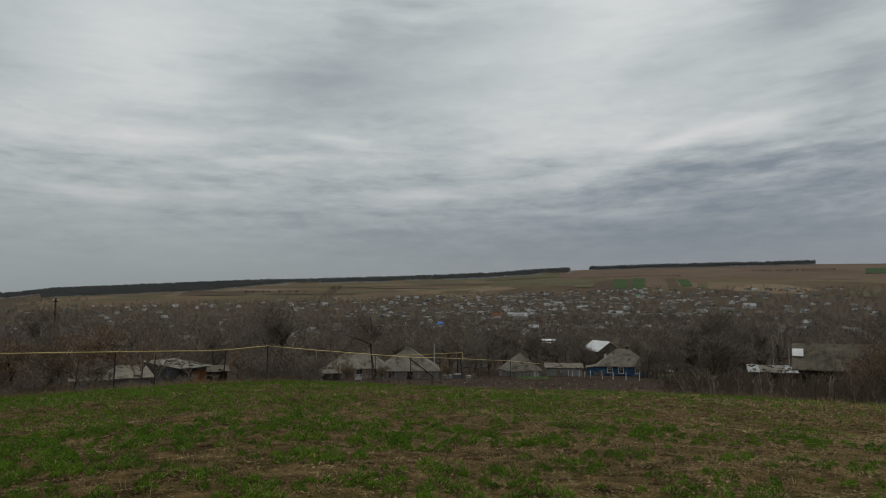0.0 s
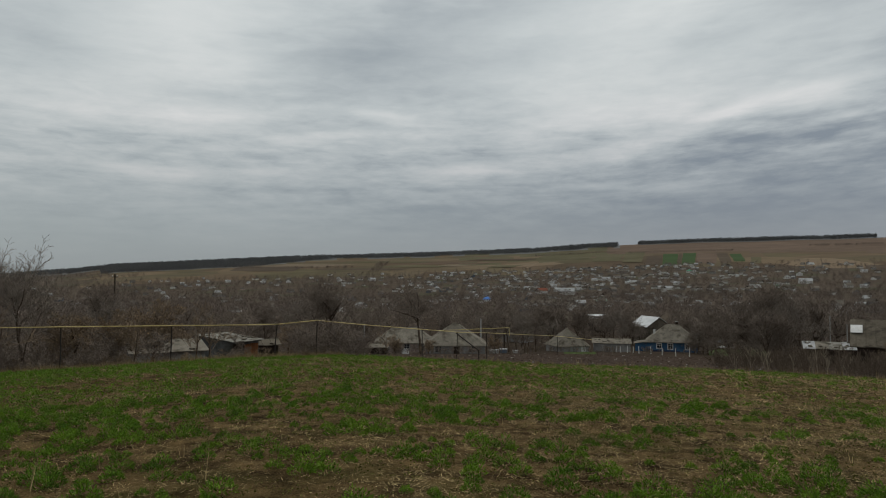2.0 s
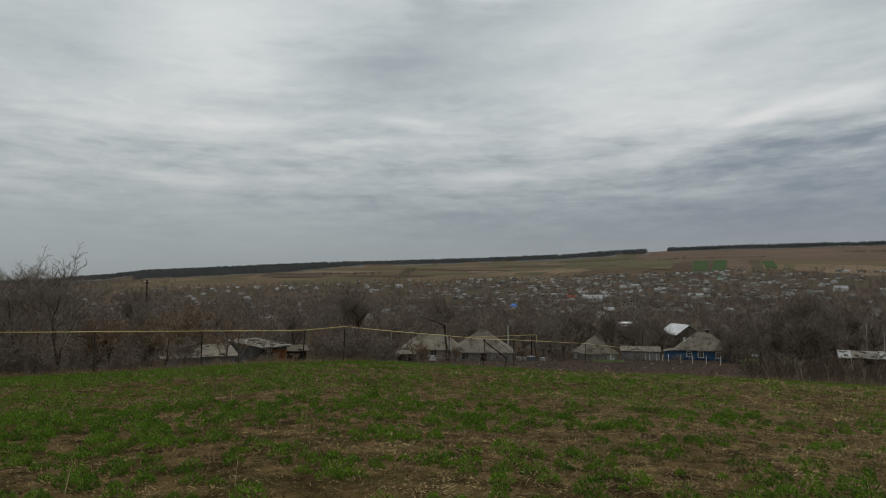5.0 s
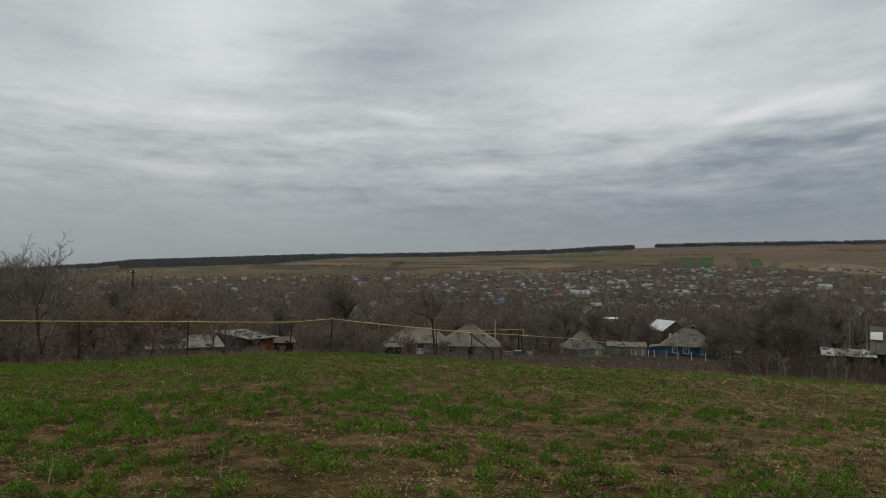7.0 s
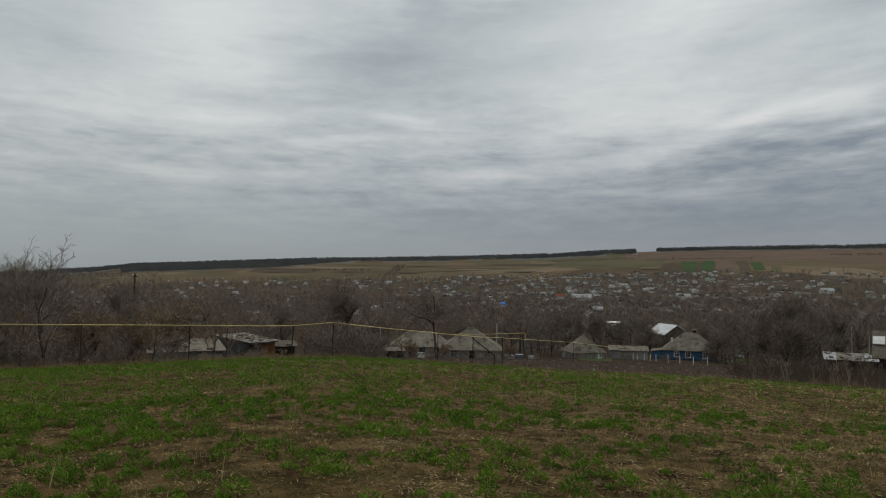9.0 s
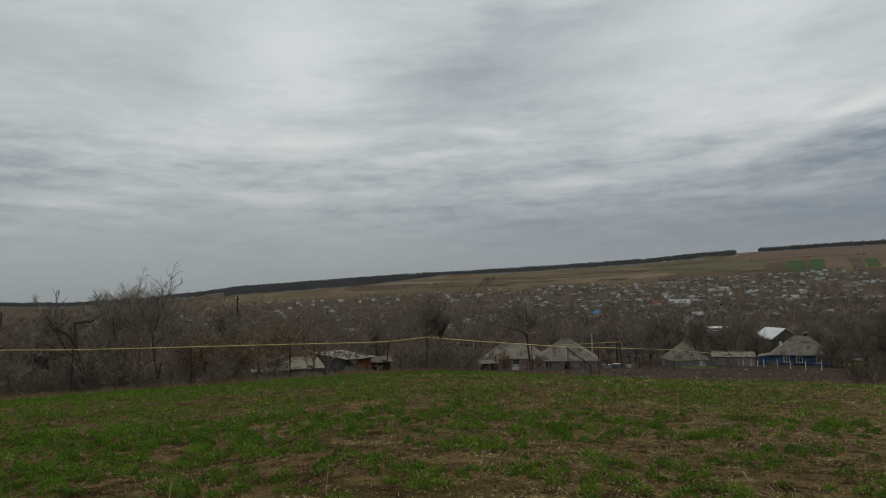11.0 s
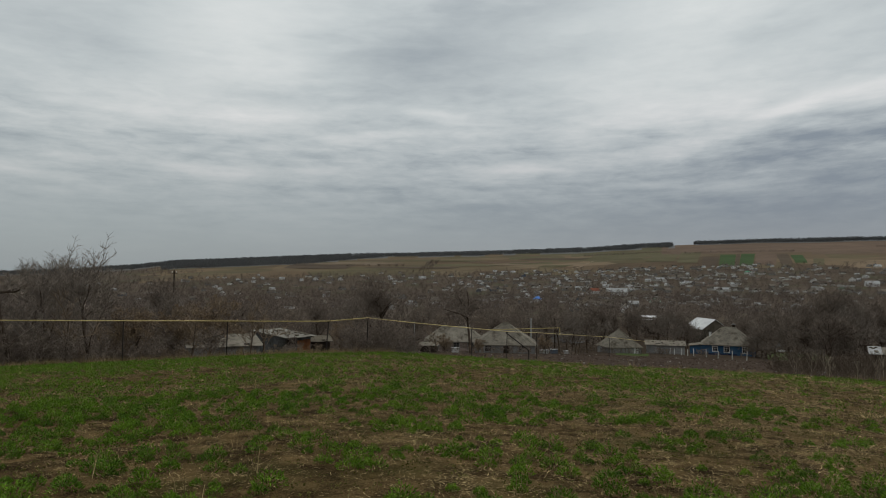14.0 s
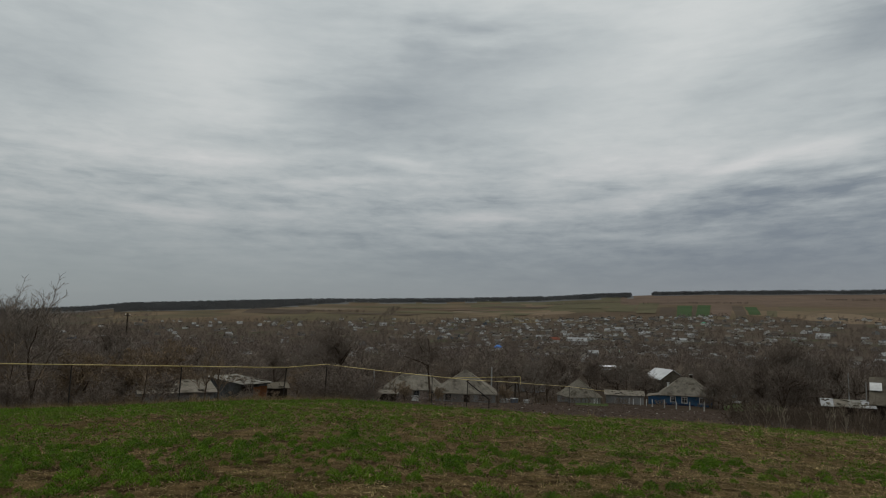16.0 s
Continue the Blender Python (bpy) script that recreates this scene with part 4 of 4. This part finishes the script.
def clear_of_roofs(az, r, rng):
    """Gardens: fewer trees before the house fronts."""
    for a0, a1, r0, r1 in ((-10, 0, 75, 128), (4, 8.5, 80, 140), (8, 17, 100, 152), (11, 14.5, 150, 198), (7.8, 9.6, 150, 230), (26, 34, 70, 98), (23, 27, 70, 92)):
        if a0 < az < a1 and r0 < r < r1:
            return False
    if az > -8 and r < 112 or -29 < az < -15.5 and r < 74:
        return False
    return True


def build_plants():
    mids = [light_tree(s, 7.5, (7, 6, 4), 0.03) for s in (1, 2, 3, 4, 5, 6)]
    scatter("bare_woodland", mids, spots_in(620, -54, 38, 126, 420, 0.7, 1.2, 1, clear_of_roofs), M_twig, "bare brown trees filling the valley gardens", "woodland")
    scatter("bare_woodland", mids, spots_in(70, -54, -11, 64, 130, 0.6, 0.9, 2, clear_of_roofs), M_twig, "bare brown trees behind the field edge thicket", "woodland")
    far = [sliver_tree(s, 8.0, 62, 0.17) for s in range(6)]
    scatter("valley_trees", far, spots_in(4600, -55, 40, 400, 1000, 0.7, 1.3, 3), M_wood_far, "bare trees along the valley floor", "woodland")
    scatter("village_trees", far, spots_in(8000, -55, 40, 900, 1900, 0.6, 1.25, 4, lambda a, r, g: r < 1780 or g.random() < 0.4), M_wood_far, "bare garden trees between the far village houses", "woodland")
    dark = [sliver_tree(s + 20, 12.0, 40, 0.95) for s in range(5)]

    scatter("ridge_forest", dark, spots_in(11500, -56, 30, 2500, 3260, 0.75, 1.2, 6, on_ridge), M_forest, "dark forest belt along the far ridge", "forest")
    scatter("ridge_forest", dark, spots_in(1800, 11.9, 28.2, 3110, 3210, 0.5, 0.85, 26), M_forest, "dark shelter belt of trees along the far ridge", "forest")
    scatter("valley_trees", far, spots_in(1700, -57, -27, 1000, 3000, 0.8, 1.3, 16), M_wood_far, "bare woods over the low far land", "woodland")

    # hedges and a scrubby gully on the far slope
    def hedge(a, r, g):
        return (-9.9 < a < -8.2 and 1850 < r < 2650 and abs(a + 9.6 - (r - 1850) / 800 * 1.1) < 0.5 and g.random() < 0.4) or (3.5 < a < 10.3 and abs(r - 2640) < 14) or (24 < a < 29.5 and abs(r - 2700) < 16) or (11 < a < 19 and abs(r - 2490) < 12) or (-16 < a < -11 and abs(r - 2250) < 9)
    scatter("hedges", far, spots_in(520, -16, 30, 1850, 2760, 0.7, 1.2, 17, hedge), M_wood_far, "dark hedges and gully scrub on the far slope", "hedges")
    # thicket at the edge of the field
    bush = [light_tree(s + 40, 2.9, (8, 6, 4), 0.013, 0.02, 0.03) for s in range(6)]
    scatter("thicket", bush, spots_in(300, -56, -10, 41.5, 58, 0.45, 1.15, 7, lambda a, r, g: not -28.5 < a < -16 or g.random() < 0.02), M_twig, "tangled bare bushes along the field edge", "bushes")
    scatter("thicket", bush, spots_in(70, -36, -12, 41, 50, 0.18, 0.4, 8, lambda a, r, g: not -27.5 < a < -16 or g.random() < 0.25), M_twig_tan, "tan brush along the field edge", "bushes")
    scatter("thicket", bush, spots_in(130, 17.5, 40, 52, 84, 0.4, 0.9, 9), M_weed, "bare bushes before the long low house", "bushes")
    scatter("saplings", bush, spots_in(36, -10.5, 3.5, 84, 97, 0.3, 0.6, 18), M_twig, "bare saplings before the low houses", "bushes")
    scatter("saplings", bush, spots_in(40, 3.5, 17, 118, 142, 0.3, 0.6, 19), M_twig, "bare saplings beside the garden fence", "bushes")
    scatter("thicket", bush, spots_in(46, -27.5, -15, 43, 58, 0.14, 0.34, 20), M_twig, "low brush before the sheds", "bushes")
    stalk = [light_tree(s + 60, 2.3, (6, 2), 0.008, 0.35, 0.014, 0.4, 0.07) for s in range(6)]
    scatter("dry_weeds", stalk, spots_in(520, 18.5, 40, 41, 54, 0.25, 1.0, 10), M_weed, "tall dry weed stalks at the field edge", "weeds")
    scatter("dry_weeds", stalk, spots_in(26, 18.5, 40, 41, 50, 0.5, 1.1, 14), M_pale_stalk, "bleached tall weed stalks at the field edge", "weeds")
    scatter("dry_weeds", stalk, spots_in(260, -15, 10, 96, 110, 0.4, 0.9, 11), M_weed, "dry weeds before the garden plots", "weeds")


build_plants()


# ---------------------------------------------------------------- the field: shoots, straw, dry fringe
def blades(spots, per, height, width, spread, material, name, label, category, seed, flat=False):
    """Clumps of thin blades. A spot: x, y, z, scale."""
    rng = np.random.RandomState(seed)
    S = np.repeat(np.asarray(spots, dtype=np.float64), per, axis=0)
    n = len(S)
    a, o = rng.uniform(0, 2 * np.pi, n), np.abs(rng.normal(0, spread, n)) * S[:, 3]
    base = S[:, :3].copy()
    base[:, 0] += np.cos(a) * o
    base[:, 1] += np.sin(a) * o
    h = height * S[:, 3] * rng.uniform(0.5, 1.25, n)
    b = a + rng.normal(0, 0.8, n)
    w = width * rng.uniform(0.6, 1.4, n)
    side = np.stack([-np.sin(b), np.cos(b), np.zeros(n)], 1) * w[:, None]
    if flat:
        tip = base + np.stack([np.cos(b) * h, np.sin(b) * h, rng.uniform(0.0, 0.25, n) * h], 1)
        base[:, 2] += 0.015
        tip[:, 2] += 0.015
    else:
        k = rng.uniform(0.2, 0.75, n)
        tip = base + np.stack([np.cos(b) * h * k, np.sin(b) * h * k, h], 1)
        base[:, 2] -= 0.015
    V = np.empty((n * 3, 3))
    V[0::3], V[1::3], V[2::3] = base - side, base + side, tip
    me = fast_mesh(name, V, np.arange(n * 3).reshape(-1, 3), material)
    return tagged(obj(name, me), label, category, kind="stuff")


def tufts(spots, per, radius, height, leaf, material, name, label, category, seed, slim=0.3, upright=0.8):
    """Low leafy mounds: many small leaflets through a dome, pointing up and outwards. A spot: x, y, z, scale."""
    rng = np.random.RandomState(seed)
    S = np.repeat(np.asarray(spots, dtype=np.float64), per, axis=0)
    n = len(S)
    a, o = rng.uniform(0, 2 * np.pi, n), np.sqrt(rng.uniform(0, 1, n))
    top = height * (1 - o * o) + 0.012
    p = S[:, :3].copy()
    p[:, 0] += np.cos(a) * o * radius * S[:, 3]
    p[:, 1] += np.sin(a) * o * radius * S[:, 3]
    p[:, 2] += top * S[:, 3] * rng.uniform(0.1, 1.0, n)
    d = np.stack([np.cos(a) * (0.3 + o), np.sin(a) * (0.3 + o), np.full(n, upright)], 1) + rng.normal(0, 0.45, (n, 3))
    d /= np.linalg.norm(d, axis=1)[:, None]
    w = np.cross(d, rng.normal(0, 1, (n, 3)))
    w /= np.linalg.norm(w, axis=1)[:, None]
    length = leaf * rng.uniform(0.6, 1.4, n)[:, None] * S[:, 3:4] ** 0.5
    V = np.empty((n * 3, 3))
    V[0::3], V[1::3], V[2::3] = p - w * length * slim, p + w * length * slim, p + d * length
    me = fast_mesh(name, V, np.arange(n * 3).reshape(-1, 3), material)
    return tagged(obj(name, me), label, category, kind="stuff")


def field_spots(n, r0, r1, seed, chance, az0=-53, az1=38):
    rng = random.Random(seed)
    out = []
    for i in range(n):
        az, r = rng.uniform(az0, az1), math.sqrt(rng.uniform(r0 * r0, r1 * r1))
        x, y = polar(az, r)
        if rng.random() < chance(x, y, az, r):
            out.append((x, y, ground(x, y), 0.55 + 1.1 * rng.random() ** 1.6))
    return out


def crop_spots(r0, r1, cell, seed, chance, az0=-53, az1=38):
    """Single plants, one at most in each cell of a loose grid."""
    rng = random.Random(seed)
    out = []
    n = int(r1 / cell) + 1
    for i in range(-n, n + 1):
        for j in range(-n, n + 1):
            x, y = (i + rng.uniform(-0.42, 0.42)) * cell, (j + rng.uniform(-0.42, 0.42)) * cell
            r, az = math.hypot(x, y), math.degrees(math.atan2(x, y))
            if r0 < r < r1 and az0 < az < az1 and rng.random() < chance(x, y, az, r):
                out.append((x, y, ground(x, y), 0.5 + 1.1 * rng.random() ** 1.6))
    return out


def green_here(x, y, az, r):
    p = 0.2 * noise.noise((x * 2.6, y * 2.6, 1)) + 0.42 * noise.noise((x * 0.9, y * 0.9, 2)) + 0.35 * noise.noise((x * 0.2, y * 0.2, 4))
    bias = 0.34 - 0.0075 * (az + 8) + 0.003 * (r - 15) + 0.006 * max(-10 - az, 0) - 0.007 * max(az, 0) * min(max((r - 16) / 10, 0), 1)
    return min(max(p * 2.2 + bias + 0.14, 0.06), 0.92)


def build_field():
    label = "bright green young crop in ragged tufts"
    tufts(crop_spots(4.2, 14, 0.25, 1, green_here), 250, 0.10, 0.095, 0.028, M_blade, "young_crop", label, "crop", 1, 0.16, 1.0)
    tufts(crop_spots(14, 39, 0.33, 2, green_here), 70, 0.12, 0.10, 0.034, M_blade, "young_crop", label, "crop", 2, 0.2, 1.0)
    tufts(field_spots(9000, 4.2, 16, 12, lambda *a: 0.6), 9, 0.05, 0.03, 0.02, M_blade_dull, "young_crop", "scattered small olive green shoots", "crop", 12)
    tufts(field_spots(16000, 16, 39, 13, lambda *a: 0.7), 8, 0.08, 0.05, 0.032, M_blade_dull, "young_crop", "scattered small olive green shoots", "crop", 13)
    tufts(field_spots(9000, 0.4, 16, 14, lambda x, y, az, r: 0 if -53 < az < 38 and r > 4.2 else green_here(x, y, -8, 15), -180, 180), 40, 0.09, 0.085, 0.03, M_blade, "young_crop", label, "crop", 14)
    anywhere = lambda x, y, az, r: 0.5 + 0.006 * az + 0.5 * noise.noise((x * 0.8, y * 0.8, 9))
    blades(field_spots(64000, 4.2, 16, 3, anywhere), 3, 0.06, 0.0036, 0.1, M_straw, "straw_litter", "pale straw stubble lying on the soil", "straw", 3, True)
    blades(field_spots(64000, 16, 40, 4, anywhere), 2, 0.13, 0.007, 0.1, M_straw, "straw_litter", "pale straw stubble lying on the soil", "straw", 4, True)
    blades(field_spots(16000, 0.3, 16, 15, lambda x, y, az, r: 0 if -53 < az < 38 and r > 4.2 else 0.5, -180, 180), 2, 0.1, 0.005, 0.1, M_straw, "straw_litter", "pale straw stubble lying on the soil", "straw", 15, True)
    blades(field_spots(700, 5, 38, 5, lambda *a: 1), 3, 0.2, 0.004, 0.05, M_straw, "dry_stalks", "thin upright dry stalks in the field", "straw", 5)
    fringe = lambda x, y, az, r: 1.0 if az < -12 else 0.12
    blades(field_spots(5200, 39.3, 43, 6, fringe), 12, 0.24, 0.011, 0.16, M_dry, "dry_grass_fringe", "tan dry grass along the field edge", "grass", 6)
    blades(field_spots(9000, 38.5, 46, 7, lambda x, y, az, r: 1.0 if az < -41 + 3 * noise.noise((r, az * 0.2, 0)) else 0), 12, 0.3, 0.012, 0.16, M_dry, "dry_grass_fringe", "tall tan dry grass at the corner of the field", "grass", 7)


build_field()


def clods():
    """Lumps of turned earth and pale stones on the ploughed strip."""
    rng = random.Random(21)
    for n, seed, s0, s1, m, label in ((5200, 1, 0.03, 0.085, M_soil, "dark clods of turned earth"), (260, 2, 0.04, 0.09, M_concrete, "pale stones lying on the ploughed soil")):
        shape = []
        for k in range(4):
            bm = bmesh.new()
            bmesh.ops.create_icosphere(bm, subdivisions=1, radius=1.0)
            for v in bm.verts:
                v.co *= 1 + rng.uniform(-0.3, 0.3)
                v.co.z *= 0.7
            bm.verts.index_update()
            shape.append((np.array([tuple(v.co) for v in bm.verts], dtype=np.float32), np.array([[v.index for v in f.verts] for f in bm.faces], dtype=np.int32)))
            bm.free()
        scatter("soil_clods" if seed == 1 else "stones", shape, spots_in(n, -7, 38, 41, 108, s0, s1, 30 + seed), m, label, "soil" if seed == 1 else "stones")


clods()


def garden_wall():
    ob = thing("garden_wall", 18.7, 165, 0, "low whitewashed garden wall behind a strip of grass", "wall")
    n = 6
    for i in range(n):
        x = -3.3 + 6.6 * i / n
        part("panel", boxes((x, x + 1.06, -0.07, 0.07, -0.3, 0.42)), M_white, ob)
        part("pillar", boxes((x - 0.1, x + 0.06, -0.1, 0.1, -0.3, 0.55)), M_white, ob)


garden_wall()


def crate(az, r, w, h, material, label):
    ob = thing("crate", az, r, 12, label, "crate")
    part("body", boxes((-w / 2, w / 2, -0.3, 0.3, -0.05, h)), material, ob)
    part("lid", boxes((-w / 2 - 0.05, w / 2 + 0.05, -0.36, 0.36, h, h + 0.08)), M_zinc, ob)


crate(0.35, 104, 1.3, 0.45, M_concrete, "pale weathered crate beside the low grey house")
crate(1.15, 106, 1.0, 0.6, M_bluegrey, "blue-grey crate beside the low grey house")
crate(2.1, 108, 0.7, 0.4, M_concrete, "pale weathered crate in the garden plot")
crate(-6.9, 98, 0.9, 0.6, M_white, "white painted crate before the pink house")


# ---------------------------------------------------------------- the far village
def village_house(w, d, h, top, shape, wall, roof, label):
    ob = tagged(new("house"), label, "house", "houses of the far village")
    if shape == "hip":
        part("wall", boxes((-w / 2, w / 2, -d / 2, d / 2, -2, h)), wall, ob)
        part("roof", hip(w, d, h, top, 0.4, 0.35), roof, ob)
    else:
        along = "x" if shape == "long" else "y"
        part("wall", gable_walls(w, d, h, top - 0.1, along), wall, ob)
        part("roof", gable(w, d, h, top, 0.4, along), roof, ob)
    return ob


def build_village():
    rng = random.Random(8)
    kinds = [(village_house(9, 8, 2.8, 2.6, "hip", M_far_lime, M_far_roof, "whitewashed far village house with grey roof"), 8),
             (village_house(8, 10, 2.8, 3.0, "end", M_far_lime, M_far_roof, "far village house with white gable and grey roof"), 8),
             (village_house(11, 7, 2.6, 2.4, "long", M_grey_wall, M_far_roof, "grey far village house with long roof"), 8),
             (village_house(8, 7, 2.6, 2.2, "hip", M_grey_wall, M_far_sheet, "far village house with pale metal roof"), 3),
             (village_house(10, 7, 2.6, 2.2, "long", M_far_lime, M_far_sheet, "white far village house with pale metal roof"), 2),
             (village_house(8, 8, 2.8, 2.4, "hip", M_pink_wall, M_far_roof, "faded pink far village house"), 5),
             (village_house(8, 8, 2.8, 2.6, "hip", M_far_lime, M_roof_blue, "white far village house with blue roof"), 0.2),
             (village_house(9, 8, 2.8, 2.6, "long", M_far_lime, M_roof_red, "white far village house with red roof"), 0.2),
             (village_house(9, 8, 2.8, 2.6, "hip", M_far_lime, M_roof_green, "white far village house with green roof"), 0.2),
             (village_house(7, 9, 2.6, 2.4, "end", M_bluegrey, M_far_roof, "blue-grey far village house"), 4)]
    bag = [k for k, n in kinds for _ in range(int(n * 10))]
    fixed = [(6, -0.2, 860, 1.15), (7, 4.3, 1060, 1.5), (4, 6.3, 1020, 2.1), (4, -9.65, 1620, 1.6), (8, 9.0, 800, 1.1), (4, 9.4, 1420, 1.5), (4, 23.7, 1300, 1.9), (3, 27.4, 900, 1.3), (5, 20.6, 1350, 1.8), (3, -4.3, 1250, 1.2)]
    done = set()

    def place(ob, az, r, turn, s):
        x, y = polar(az, r)
        m = pose(x, y, ground(x, y), 0, 0, turn)
        if ob.name in done:
            c = copy_thing(ob, m)
        else:
            done.add(ob.name)
            c = ob
            c.matrix_world = m
        c.scale = (s, s, s)

    for k, az, r, s in fixed:
        place(kinds[k][0], az, r, -az + rng.uniform(-15, 15), s)
    # the rest of the village, house after house in the far rows
    bm = bmesh.new()
    rows = 0
    while rows < 520:
        az, r = rng.uniform(-36, 33), rng.choice((780, 960, 1130, 1290, 1450, 1590, 1720, 1820)) + rng.gauss(0, 34)
        if rng.random() > 0.12 + 0.88 * math.exp(-((az - 9) / 14) ** 2):
            continue
        rows += 1
        x, y = polar(az, r)
        m = pose(x, y, ground(x, y), 0, 0, -az + rng.gauss(0, 25)) @ Matrix.Scale(rng.uniform(0.8, 1.25), 4)
        w, d, h = rng.uniform(2.8, 5), rng.uniform(2.5, 4), rng.uniform(2.3, 3.0)
        pts = [m @ Vector(q) for q in ((-w, -d, -1.5), (w, -d, -1.5), (w, d, -1.5), (-w, d, -1.5), (-w, -d, h), (w, -d, h), (w, d, h), (-w, d, h), (-w - 0.4, 0, h + 2.4), (w + 0.4, 0, h + 2.4), (-w - 0.4, -d - 0.5, h - 0.2), (w + 0.4, -d - 0.5, h - 0.2), (w + 0.4, d + 0.5, h - 0.2), (-w - 0.4, d + 0.5, h - 0.2))]
        v = [bm.verts.new(q) for q in pts]
        tint = rng.choice((0, 0, 1))
        for f in ((0, 1, 5, 4), (1, 2, 6, 5), (2, 3, 7, 6), (3, 0, 4, 7)):
            bm.faces.new([v[i] for i in f]).material_index = tint
        tint = rng.choice((2, 2, 2, 3))
        for f in ((10, 11, 9, 8), (12, 13, 8, 9)):
            bm.faces.new([v[i] for i in f]).material_index = tint
    far_rows = part("village_rows", bm, M_far_lime, None)
    for m in (M_grey_wall, M_far_roof, M_far_sheet):
        far_rows.data.materials.append(m)
    tagged(far_rows, "rows of small far village houses with pale walls", "houses", kind="stuff")
    n = 0
    while n < 250:
        az, r = rng.uniform(-36, 33), rng.uniform(620, 1850)
        centre = math.exp(-((az - 9) / 15) ** 2)
        want = 0.16 + 0.84 * centre if r > 1150 else 0.06 + 0.4 * centre
        if rng.random() > want + 0.25 * noise.noise((az * 0.3, r * 0.006, 0)):
            continue
        place(rng.choice(bag), az, r, -az + rng.choice((0, 90, 0)) + rng.gauss(0, 18), rng.uniform(0.8, 1.3))
        n += 1


build_village()
